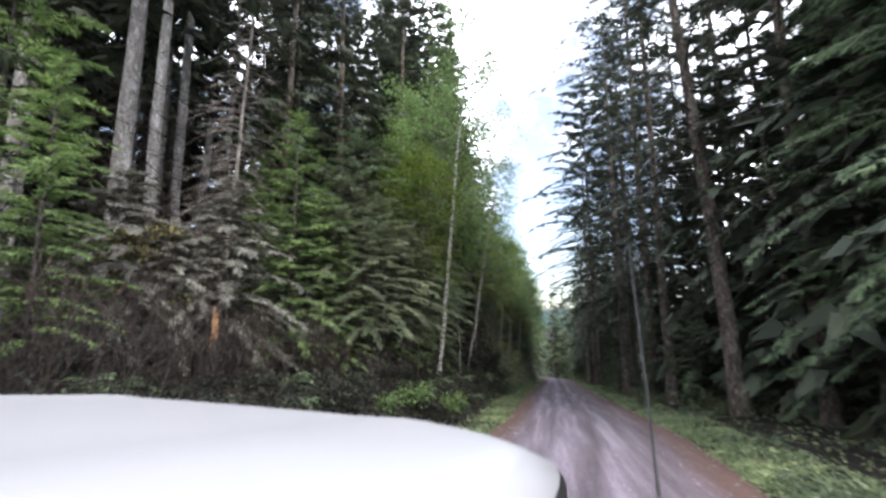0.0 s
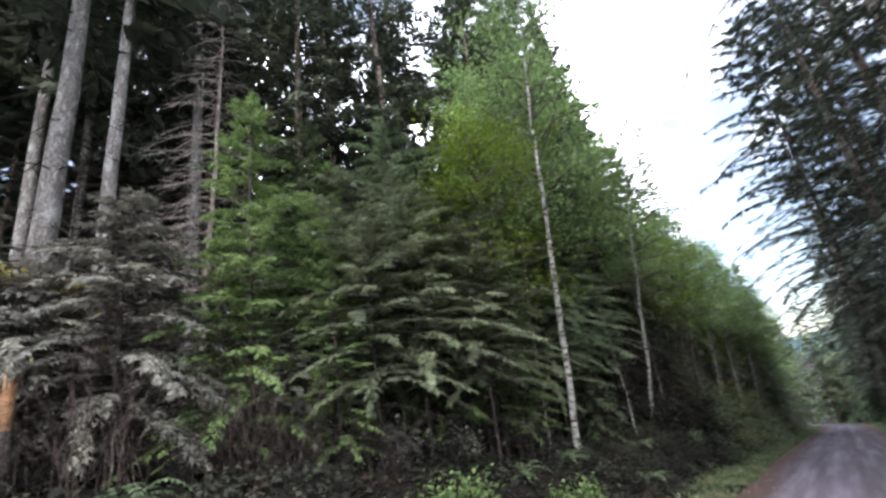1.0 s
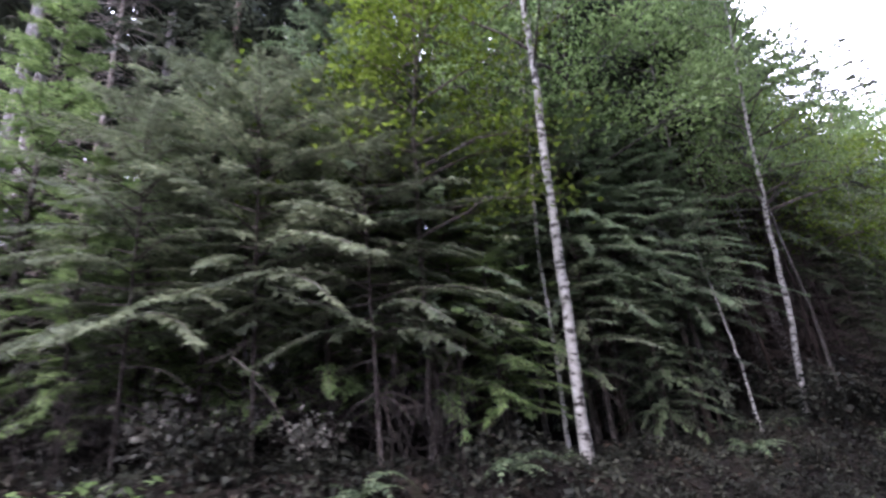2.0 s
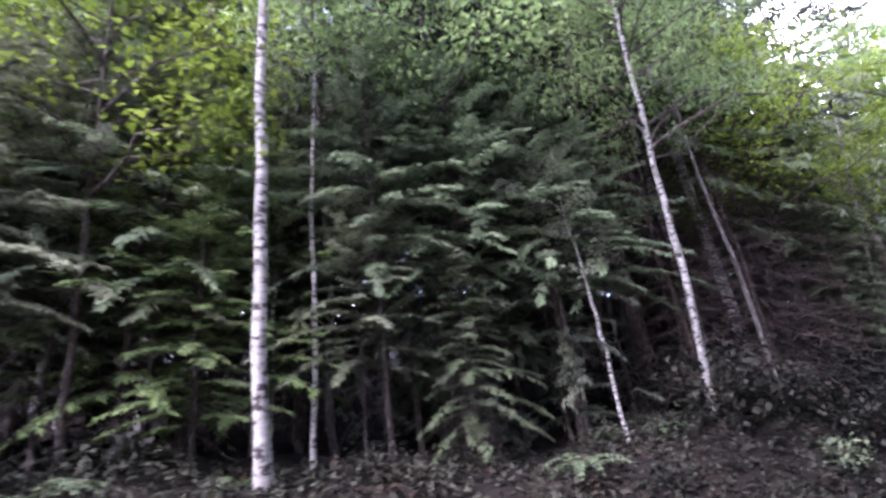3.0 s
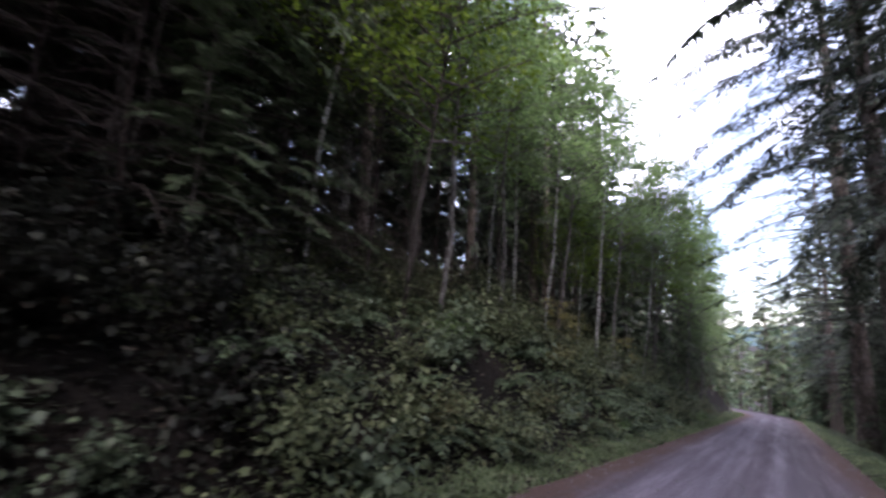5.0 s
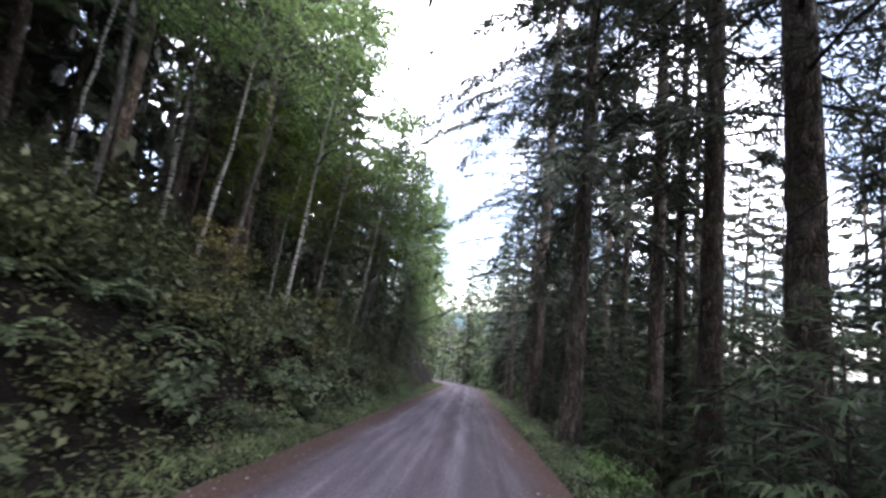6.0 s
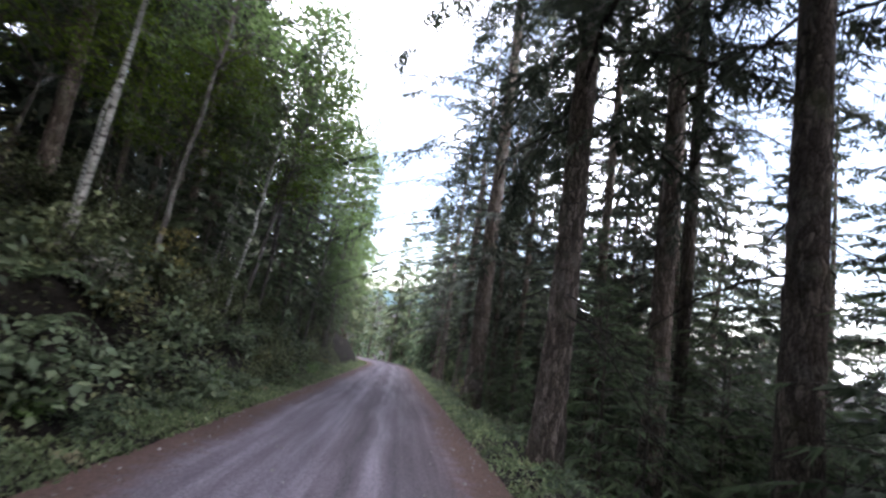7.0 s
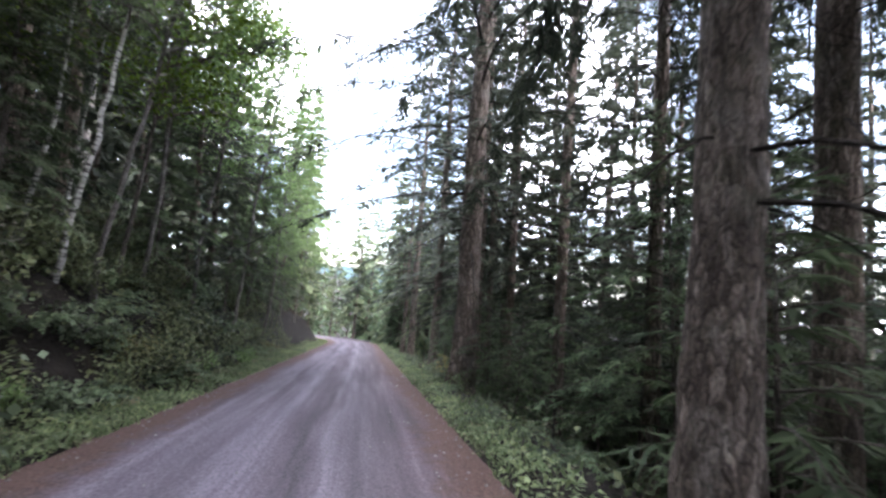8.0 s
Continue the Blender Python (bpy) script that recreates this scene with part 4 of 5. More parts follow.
# dense firs close beside the road early on
for x, y, k, s, turn in [(6.9, -7.0, 1, 0.85, 80), (7.2, 3.4, 0, 0.9, 150), (8.2, 7.4, 1, 0.9, 220), (6.4, 11.6, 0, 0.8, 290), (5.2, 15.4, 1, 0.7, 20), (7.4, 0.2, 1, 0.8, 60), (6.8, 33.4, 0, 0.8, 40), (8.8, 36.5, 1, 0.85, 110), (7.4, 40.4, 0, 0.9, 200), (9.9, 31.0, 1, 0.8, 330), (6.0, 47.0, 0, 0.8, 70)]:
    placed(spruces[k], x, y, turn, s, s, 0.1)

# dense dark firs and hemlocks that close the left-hand side
for x, y, k, s, turn in [(-6.9, 5.4, 0, 0.62, 0), (-6.2, 7.0, 1, 0.5, 90), (-8.4, 3.0, 1, 0.8, 30), (-8.2, 6.6, 0, 0.85, 210), (-7.6, 13.4, 1, 0.75, 300),
                         (-5.4, 39.5, 0, 0.75, 200), (-5.7, 42.5, 1, 0.85, 20), (-5.2, 46.0, 0, 0.8, 260), (-5.6, 50.0, 1, 0.85, 60), (-7.2, 34.8, 0, 0.9, 330),
                         (-7.4, 16.0, 0, 0.85, 80), (-5.3, 55.0, 0, 0.8, 100), (-9.6, -0.2, 1, 1.0, 240), (-9.4, -9.6, 0, 0.75, 10), (-10.4, 11.6, 0, 0.95, 30), (-11.2, 14.4, 1, 1.0, 120), (-10.2, 16.6, 0, 0.9, 200), (-12.0, 18.4, 1, 1.0, 290), (-10.6, 8.6, 1, 0.9, 60)]:
    placed(spruces[k], x, y, turn, s, s, 0.1)
for x, y, k, s, turn in [(-7.3, -0.4, 0, 0.95, 10), (-8.0, -2.2, 2, 0.95, 140), (-8.6, 1.6, 2, 1.1, 300),
                         (-7.3, 2.9, 1, 1.1, 75), (-7.4, 6.3, 2, 1.1, 15), (-5.5, 4.9, 0, 0.5, 220),
                         (-5.4, 13.6, 2, 0.6, 60), (-5.9, 15.0, 0, 0.8, 200),
                         (-5.3, 32.0, 0, 0.9, 70), (-5.0, 36.5, 1, 0.85, 350), (-4.6, 41.0, 2, 0.8, 20), (-4.7, 44.5, 0, 0.9, 140), (-4.6, 48.0, 1, 0.9, 280)]:
    placed(hems[k], x, y, turn, s, s)
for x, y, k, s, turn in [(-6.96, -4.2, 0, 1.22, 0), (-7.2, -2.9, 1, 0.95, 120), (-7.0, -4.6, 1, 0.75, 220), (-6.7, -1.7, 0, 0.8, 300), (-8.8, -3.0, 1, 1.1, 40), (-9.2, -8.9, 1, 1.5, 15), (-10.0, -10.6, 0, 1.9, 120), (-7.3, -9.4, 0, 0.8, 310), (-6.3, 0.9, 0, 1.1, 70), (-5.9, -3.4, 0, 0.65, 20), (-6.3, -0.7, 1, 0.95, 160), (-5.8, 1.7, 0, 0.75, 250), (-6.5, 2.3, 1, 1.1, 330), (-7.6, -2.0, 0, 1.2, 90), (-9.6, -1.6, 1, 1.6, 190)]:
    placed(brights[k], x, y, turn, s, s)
for x, y, s, turn in [(-7.4, -5.8, 1.15, 0), (-8.3, -7.4, 1.0, 70), (-6.9, -3.6, 0.6, 100), (-7.9, -6.6, 0.8, 210)]:
    placed(pales[0], x, y, turn, s, s)
for x, y, s, turn in [(-5.2, -0.45, 0.95, 0), (-5.7, -1.7, 1.05, 130), (-6.2, 0.2, 1.15, 240), (-6.0, 3.6, 0.75, 60), (-5.6, -2.9, 0.85, 200), (-6.7, -2.2, 1.15, 20), (-6.7, -0.9, 1.25, 310), (-7.2, 1.4, 1.2, 170)]:
    placed(sages[0], x, y, turn, s, s)
for x, y, k, s, turn in [(-6.4, 6.9, 1, 0.8, 200), (-6.4, 5.0, 0, 0.9, 100), (-6.4, 13.8, 1, 0.9, 130),
                         (6.3, 28.4, 0, 0.8, 30), (7.6, 31.5, 1, 0.9, 140), (4.2, 33.6, 0, 0.7, 250), (6.9, 35.0, 1, 0.85, 60), (3.9, 41.5, 0, 0.8, 310), (8.4, 28.6, 0, 1.0, 200)]:
    placed(poles[k], x, y, turn, s, s)
for x, y, k, s, turn in [(-6.9, 10.6, 0, 1.0, 250), (-6.4, 13.0, 1, 0.95, 310), (-6.8, 15.4, 0, 1.0, 100), (-8.6, 8.8, 0, 1.15, 20), (-8.4, 12.0, 1, 1.15, 190), (-8.7, 15.8, 0, 1.1, 270), (-8.9, 5.8, 1, 1.1, 80), (-9.2, 22.0, 0, 0.95, 140), (-9.7, 28.6, 1, 0.95, 30), (-8.8, 33.6, 0, 0.9, 260)]:
    placed(shades[k], x, y, turn, s, s)
for x, y, k, s, turn in [(-5.9, 3.9, 0, 0.9, 10), (-6.2, 5.4, 1, 0.95, 130), (-5.9, 6.9, 0, 0.9, 250), (-6.9, 4.6, 1, 1.1, 70), (-6.9, 6.4, 0, 1.1, 190), (-6.4, 8.3, 1, 0.85, 300), (-6.1, 1.2, 1, 0.8, 220), (-7.2, -0.3, 0, 1.1, 40)]:
    placed(veils[k], x, y, turn, s, s)
for x, y, k, s, turn in [(6.0, -4.6, 1, 1.05, 200), (6.1, -1.4, 0, 0.95, 100), (5.6, -7.8, 0, 1.0, 30), (6.4, -4.2, 1, 1.05, 140), (6.2, -9.6, 1, 1.0, 250), (7.6, 0.4, 0, 0.95, 310), (8.4, 4.2, 1, 1.0, 80)]:
    placed(softs[k], x, y, turn, s, s)
taken = []
scatter(lows, 62, (3.0, 10), (18, 46), 0.7, 1.25, taken, lambda x, y: x - float(lane(y)) > BANKS + 1.7, 0.6, 1.3)
scatter(lows, 12, (4.2, 10), (-8, 20), 1.4, 1.6, taken, lambda x, y: x - float(lane(y)) > BANKS + 2.6)
scatter(mids, 38, (4.9, 12), (18, 36), 1.0, 0.85, taken, lo=0.55, hi=1.3)
scatter(poles, 14, (6.5, 15), (22, 46), 1.5, 0.9, taken, lo=0.7, hi=1.3)
scatter(mids, 10, (4.6, 11), (34, 52), 1.5, 0.85, taken, lo=0.6, hi=1.2)
scatter(lows, 34, (5.6, 13), (19, 31), 0.7, 1.4, taken, lo=0.7, hi=1.3)
scatter(mids, 26, (5.6, 13), (20, 33), 1.1, 0.8, taken, lo=0.6, hi=1.2)
far_spots = []
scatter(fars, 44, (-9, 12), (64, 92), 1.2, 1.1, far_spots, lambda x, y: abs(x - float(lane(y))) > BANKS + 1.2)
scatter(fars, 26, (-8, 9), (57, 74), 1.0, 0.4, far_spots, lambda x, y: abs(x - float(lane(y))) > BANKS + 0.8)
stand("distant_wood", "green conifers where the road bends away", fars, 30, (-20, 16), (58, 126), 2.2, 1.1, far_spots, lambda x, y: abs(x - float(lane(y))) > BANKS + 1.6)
retire(*veils, *shades, *sages, *firs, *backs, *greys, *spruces, *fills, *hems, *brights, *pales, *poles, *mids, *softs, *lows, *fars)

# ---- birches, alders, maples ----
birches = [broadleaf("birch_tree", "slender white-barked birch with dark bands and light green leaves", 120 + k, 11.0, 0.19, 4.4, 2.9, 40, 11500, 0.088, ALDER_LEAF, BIRCH_BARK, "roadside birches", 0.03, k == 1) for k in range(2)]
slims = [broadleaf("birch_tree", "thin pale birch pole with sparse leaves", 130 + k, 8.5, 0.085, 4.0, 1.2, 18, 1900, 0.08, BIRCH_LEAF, BIRCH_BARK, "roadside birches", 0.04) for k in range(2)]
alders = [broadleaf("alder_tree", "light green alder with a high leafy crown", 140 + k, 12.5, 0.12, 5.2, 2.6, 38, 8000, 0.1, ALDER_LEAF, ALDER_BARK, "roadside alders", 0.02) for k in range(2)]
maples = [broadleaf("maple_tree", "small maple with yellow-green autumn leaves", 150, 6.5, 0.08, 2.6, 2.2, 34, 7500, 0.078, MAPLE_LEAF, HEM_BARK, "maples", 0.06, flat=0.3)]
yellows = [broadleaf("maple_tree", "low shrubby maple with yellowing leaves", 151, 2.6, 0.035, 0.8, 1.0, 12, 700, 0.09, YELLOW_LEAF, HEM_BARK, "maples", 0.06, flat=0.3)]
for x, y, k, s, tall, turn, lean in [(-5.06, 2.4, 0, 0.82, 1.36, 0, (1.3, 5.5)), (-5.15, 8.6, 1, 0.62, 0.95, 0, (7.4, 10.5)), (-4.98, 27.0, 0, 0.6, 1.0, 200, (0, 4)), (-6.8, 24.4, 0, 0.6, 0.95, 160, (0, 2))]:
    placed(birches[k], x, y, turn, s, tall, 0.1, lean)
for x, y, k, s, tall, turn, lean in [(-6.0, 2.95, 0, 0.85, 1.2, 40, (-1.3, 2.9)), (-5.21, 6.95, 1, 0.7, 0.55, 200, (-0.5, 2)), (-6.6, 2.5, 1, 0.6, 0.8, 90, (0, 0)),
                                     (-5.45, 23.75, 0, 0.95, 1.1, 170, (0, 5.5)), (-6.1, 28.4, 1, 0.85, 1.1, 60, (0, 3)), (-5.5, 32.7, 0, 1.0, 0.95, 250, (0, 7)), (-4.75, 32.6, 1, 1.2, 1.0, 180, (0, 10)),
                                     (-6.0, 34.4, 0, 1.0, 1.0, 330, (0, 6)), (-5.9, 21.2, 1, 0.8, 1.0, 20, (0, 1)), (-5.9, 15.6, 0, 0.9, 0.9, 100, (2, 8))]:
    placed(slims[k], x, y, turn, s, tall, 0.1, lean)
for x, y, k, s, tall, turn, lean in [(-5.0, 9.9, 1, 0.6, 0.9, 260, (0, 1)), (-7.2, 5.2, 1, 1.15, 1.05, 60, (0, 7)), (-7.3, 8.8, 0, 1.1, 1.05, 130, (0, 8)), (-5.5, 18.6, 0, 0.95, 0.85, 200, (0, 3)),
                                     (-5.7, 21.4, 1, 1.0, 0.9, 270, (0, 3)), (-5.4, 25.0, 0, 0.9, 0.85, 90, (0, 4)), (-5.1, 29.5, 1, 0.95, 0.9, 20, (0, 4)), (-4.9, 35.6, 1, 1.0, 0.95, 210, (0, 4)),
                                     (-4.6, 38.2, 0, 0.85, 0.85, 20, (0, 4)), (-7.0, 3.4, 0, 0.9, 0.95, 200, (2, 3)), (-4.5, 33.4, 0, 0.9, 0.85, 80, (0, 6)), (-4.3, 41.0, 1, 1.0, 0.9, 300, (0, 5)),
                                     (-4.2, 45.0, 0, 0.95, 0.9, 220, (0, 5)), (-4.5, 51.0, 1, 0.8, 0.75, 90, (0, 3)), (-4.5, 57.0, 0, 0.8, 0.7, 40, (0, 3)), (-4.4, 43.0, 1, 0.6, 0.5, 10, (0, 4)), (-4.3, 47.5, 0, 0.6, 0.45, 150, (0, 4))]:
    placed(alders[k], x, y, turn, s, tall, 0.1, lean)
for x, y, s, turn, lean in [(-5.9, 0.5, 1.12, 0, (0, 4)), (-6.2, 13.2, 1.2, 210, (0, 6)), (-5.4, 17.4, 1.25, 40, (0, 7)), (-5.2, 35.2, 1.3, 250, (0, 7)), (-6.6, 27.4, 0.8, 130, (0, 9)), (-6.4, 31.2, 0.9, 20, (0, 8))]:
    placed(maples[0], x, y, turn, s, s * 1.05, 0.08, lean)
for x, y, s, turn in [(-8.2, -7.3, 1.0, 0), (-8.6, -6.6, 1.1, 100), (-4.9, 23.6, 0.7, 200), (-4.6, 29.0, 0.6, 30), (3.0, 40.2, 0.35, 90)]:
    placed(yellows[0], x, y, turn, s, s)
retire(*birches, *slims, *alders, *maples, *yellows)

# ---- dead tree, broken stump ----
snags = [dead_conifer("dead_tree", "dead grey conifer with fine bare branches", 160, 9.2, 0.13, 230, 2.2),
         dead_conifer("dead_tree", "dead understory conifer with bare brown twigs", 161, 6.5, 0.09, 90, 1.7, BROWN_TWIG)]
placed(snags[0], -9.0, -4.0, 0, 1.05, 1.3, 0.1, (0, 1))
for x, y, s, turn in [(-9.4, -3.9, 0.9, 90), (-9.9, -5.8, 1.0, 200), (-11.2, -3.6, 1.1, 130), (-8.9, -5.2, 0.7, 30), (-10.8, -2.2, 1.2, 310), (-11.6, -5.2, 1.3, 60), (-9.8, -2.8, 1.0, 170), (-6.6, 10.2, 1.2, 40), (-6.0, 9.7, 1.1, 220), (-6.9, 11.1, 1.3, 330), (-5.8, 11.3, 1.0, 95), (-5.7, 13.0, 1.1, 180), (-6.2, 12.2, 1.1, 150), (-7.4, 13.2, 1.1, 260), (-5.6, 16.6, 0.8, 10), (-6.3, 24.6, 1.0, 70), (-6.1, 19.8, 0.9, 300), (-6.3, 14.4, 1.1, 15), (-5.9, 15.4, 0.95, 120), (-6.6, 16.2, 1.1, 230), (-5.5, 10.9, 1.0, 75)]:
    placed(snags[1], x, y, turn, s, s)
retire(*snags)


def stump(x, y):
    rng_s = np.random.default_rng(170)
    top = thing("tree_stump", "snapped tree stump with orange split wood at its top", "stump")
    g = Geo()
    hs = np.array([-0.15, 0.0, 0.2, 0.4, 0.54])
    tube(g, np.column_stack([0.02 * np.sin(hs * 3.6), 0 * hs, hs]), [0.1, 0.08, 0.066, 0.06, 0.056], 12, 0.06, rng_s, True)
    part("trunk", g.mesh("trunk", HEM_BARK, True), top)
    g = Geo()
    n = 12
    a = np.arange(n) * 2 * math.pi / n
    ring = np.column_stack([0.056 * np.cos(a), 0.056 * np.sin(a), np.full(n, 0.42)])
    tips = ring * [0.8, 0.8, 1] + np.column_stack([np.zeros((n, 2)), rng_s.uniform(0.34, 0.62, n)])
    g.add(np.vstack([ring, tips, [[0, 0, 0.66]]]), [[i, (i + 1) % n, n + i] for i in range(n)] + [[(i + 1) % n, n + (i + 1) % n, n + i] for i in range(n)] + [[n + (i + 1) % n, 2 * n, n + i] for i in range(n)])
    part("broken_top", g.mesh("broken_top", SPLIT_WOOD), top, "splintered orange wood")
    top.matrix_basis = Matrix.Translation((x, y, gz(x, y))) @ Matrix.Scale(1.25, 4)


stump(-6.68, -6.9)

# ---- undergrowth ----
bushes = [shrub("bush", "leafy green shrub crowding the bank", 180 + k, 1.1, 0.75, 16, 760, 0.082, SHRUB_LEAF) for k in range(3)]
talls = [shrub("bush", "tall leafy shrub crowding the bank", 184 + k, 1.75, 1.05, 26, 1500, 0.085, RUST_LEAF if k == 1 else SHRUB_LEAF) for k in range(3)]
salals = [shrub("salal_bush", "salal bush with broad glossy leaves", 190 + k, 0.7, 0.55, 12, 480, 0.1, SALAL_LEAF, round_leaf=0.4) for k in range(2)]
ferns = [fern("fern", 200 + k, 0.72, 12) for k in range(2)]
browns = [thicket("thicket", "tangle of bare reddish-brown stems beside the stump", 215, 2.0, 1.0, 26, BROWN_TWIG)]
tangles = [thicket("thicket", "tangle of bare brown stems under the trees", 210 + k, 1.7, 0.9, 18) for k in range(2)]
# the first shrub has sunlight put in as a pale leaf colour
sunlit = [shrub("bush", "small shrub with sunlight put into its pale leaves", 220, 0.9, 0.5, 12, 420, 0.09, HEM_PALE), shrub("bush", "bright green roadside shrub", 221, 0.6, 0.55, 14, 700, 0.075, ALDER_LEAF),
          shrub("bush", "olive shrub with yellowing leaves on the bank", 222, 0.75, 0.7, 14, 620, 0.08, OLIVE_LEAF)]
# shrubs for the bank's dark foot, shade included in the leaf colour
shade_shrubs = [shrub("bush", "shrub under the hemlocks with shade put into its dark leaves", 225 + k, 0.9, 0.7, 16, 620, 0.07, SHADE_LEAF) for k in range(2)]
low = []


def bank(u_lo, u_hi):
    return lambda x, y: u_lo < x - float(lane(y)) < u_hi


scatter(bushes, 70, (-9, -3), (14.2, 46), 0.55, 1.0, low, bank(-6.4, -2.8), 0.6, 1.3)
scatter(salals, 30, (-8, -3), (14, 40), 0.5, 1.0, low, bank(-4.8, -2.75), 0.7, 1.4)
scatter(ferns, 84, (-8, -3), (14, 44), 0.4, 1.1, low, bank(-5.0, -2.85), 0.75, 1.3, 0.02)
scatter(talls, 26, (-9, -3), (14.6, 24.5), 0.6, 1.0, low, bank(-5.4, -3.1), 0.75, 1.15)
scatter(talls, 46, (-11, -5), (16, 42), 0.7, 0.95, low, bank(-9.6, -4.9), 0.7, 1.15)
scatter(salals, 4, (-8, -3), (9, 12), 0.5, 0.9, low, bank(-4.6, -2.7), 0.6, 1.2)
scatter(ferns, 10, (-8, -3), (-12, 9), 0.7, 0.9, low, bank(-5.0, -2.9), 0.7, 1.2, 0.02)
for x, y, s, turn in [(-6.6, -8.3, 1.0, 0), (-7.4, -7.6, 1.1, 80), (-6.9, -9.4, 1.0, 160), (-8.2, -8.6, 1.2, 240), (-6.2, -6.2, 0.9, 300), (-5.9, -4.6, 0.85, 40), (-7.7, -10.2, 1.1, 120), (-6.0, -7.4, 0.8, 200)]:
    placed(browns[0], x, y, turn, s, s)
scatter(tangles, 26, (-9, -3.2), (-12, 0), 0.75, 0.9, low, bank(-7.5, -3.9), 0.7, 1.2)
scatter(tangles, 8, (-9, -3.2), (0, 16), 0.9, 0.7, low, bank(-7.5, -4.4), 0.7, 1.2)
scatter(tangles, 10, (-9, -3.5), (20, 40), 1.0, 1.0, low, bank(-7.0, -4.2), 0.7, 1.3)
scatter(shade_shrubs, 34, (-9, -3), (8.5, 15), 0.5, 1.25, low, bank(-6.2, -2.75), 0.7, 1.3)
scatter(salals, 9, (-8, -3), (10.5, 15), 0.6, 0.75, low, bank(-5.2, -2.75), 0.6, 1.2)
scatter(shade_shrubs, 22, (-9, -3), (-3, 14), 0.9, 0.7, low, bank(-4.2, -3.0), 0.7, 1.2)
scatter(shade_shrubs, 12, (-9, -3), (-12, -3), 0.8, 0.8, low, bank(-6.0, -3.2), 0.6, 1.2)


def ground_cover(name, label, seed, n, u_lo, u_hi, y_lo, y_hi, size, height, leaf, gaps=1.6):
    """A low carpet of leaves, thick in clumps and thin between them."""
    r = np.random.default_rng(seed)
    y, u = r.uniform(y_lo, y_hi, n), r.uniform(u_lo, u_hi, n)
    lump = np.sin(1.7 * u + 2.3 * y) + np.sin(3.1 * y - 2.2 * u + 1) + np.sin(0.9 * y + 0.4)
    keep = lump + r.normal(0, 1.0, n) > -gaps
    y, u, lump = y[keep], u[keep], lump[keep]
    m = len(y)
    x = u + lane(y)
    base = np.column_stack([x, y, ground_z(x, y) + r.uniform(0, 1, m) ** 1.5 * height * (0.5 + 0.25 * np.clip(lump, -1, 2.5))])
    way = unit(r.normal(0, 1, (m, 3)) * [1, 1, 0.4] + [0.35 * -np.sign(u_lo + u_hi), 0, 0])
    sd = unit(np.cross(way, r.normal(0, 0.45, (m, 3)) + [0, 0, 1.0]))
    ln = size * r.uniform(0.5, 1.4, m)
    g = Geo()
    if size < 0.08:
        needles(g, base, way, sd, ln * 1.2, ln * 0.4, 0.15)
    else:
        kites(g, base, way, sd, ln, ln * 0.38, 0.15)
    tagged(new(name, g.mesh(name, leaf)), label, "undergrowth", kind="stuff")


ground_cover("undergrowth", "low leafy undergrowth covering the steep bank", 301, 56000, -6.6, -2.7, 12.5, 50, 0.084, 0.7, SHRUB_LEAF, 0.3)
# this carpet takes the leaf colour that is darkened for shade
ground_cover("undergrowth", "sparse undergrowth below the trees, leaves coloured dark for shade", 302, 30000, -4.9, -2.72, -13, 14, 0.07, 0.34, SHADE_LEAF, 2.5)
ground_cover("undergrowth", "leafy undergrowth on the slope below the road", 303, 18000, 2.9, 9.5, -12, 52, 0.08, 0.45, SHRUB_LEAF)
ground_cover("undergrowth", "bright low weeds and clover beside the road", 304, 22000, 2.5, 4.0, -12, 15, 0.04, 0.16, GRASS_LEAF)
ground_cover("undergrowth", "bright low weeds and clover beside the road", 305, 30000, -2.95, -1.98, 4, 60, 0.056, 0.2, GRASS_LEAF, 2.5)
ground_cover("undergrowth", "bright low weeds and clover beside the road", 306, 10000, 2.3, 2.95, 14, 60, 0.054, 0.18, GRASS_LEAF, 2.2)
verge_spots = [(2.25, 25.85), (2.5, 29.4)]
for x, y in verge_spots:
    placed(ferns[0], x, y, 50 * y, 0.85, 0.85, 0.02)
scatter(bushes, 18, (1.5, 6), (14, 50), 0.6, 0.55, verge_spots, bank(2.9, 6.5), 0.6, 1.2)
scatter(ferns, 26, (1.5, 6), (14, 48), 0.5, 0.75, verge_spots, bank(2.7, 5.5), 0.6, 1.2, 0.02)
scatter(salals, 26, (1.5, 5), (-10, 48), 0.5, 0.6, verge_spots, bank(2.65, 4.2), 0.6, 1.2)
scatter(bushes, 14, (1.5, 8), (-10, 14), 0.7, 0.7, verge_spots, bank(3.3, 7), 0.6, 1.2)
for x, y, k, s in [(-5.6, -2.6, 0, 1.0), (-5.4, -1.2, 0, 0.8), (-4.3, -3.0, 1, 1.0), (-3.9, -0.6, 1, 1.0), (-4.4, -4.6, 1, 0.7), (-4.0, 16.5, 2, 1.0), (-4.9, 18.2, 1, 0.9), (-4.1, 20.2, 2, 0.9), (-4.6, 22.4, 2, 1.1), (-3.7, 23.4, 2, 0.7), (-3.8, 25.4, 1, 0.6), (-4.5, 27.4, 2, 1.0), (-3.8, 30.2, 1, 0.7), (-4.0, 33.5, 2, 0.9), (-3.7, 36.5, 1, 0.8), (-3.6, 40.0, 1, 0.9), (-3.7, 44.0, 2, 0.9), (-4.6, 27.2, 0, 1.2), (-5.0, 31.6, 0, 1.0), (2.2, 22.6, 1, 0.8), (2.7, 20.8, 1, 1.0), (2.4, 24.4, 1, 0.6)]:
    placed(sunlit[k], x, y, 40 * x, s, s)
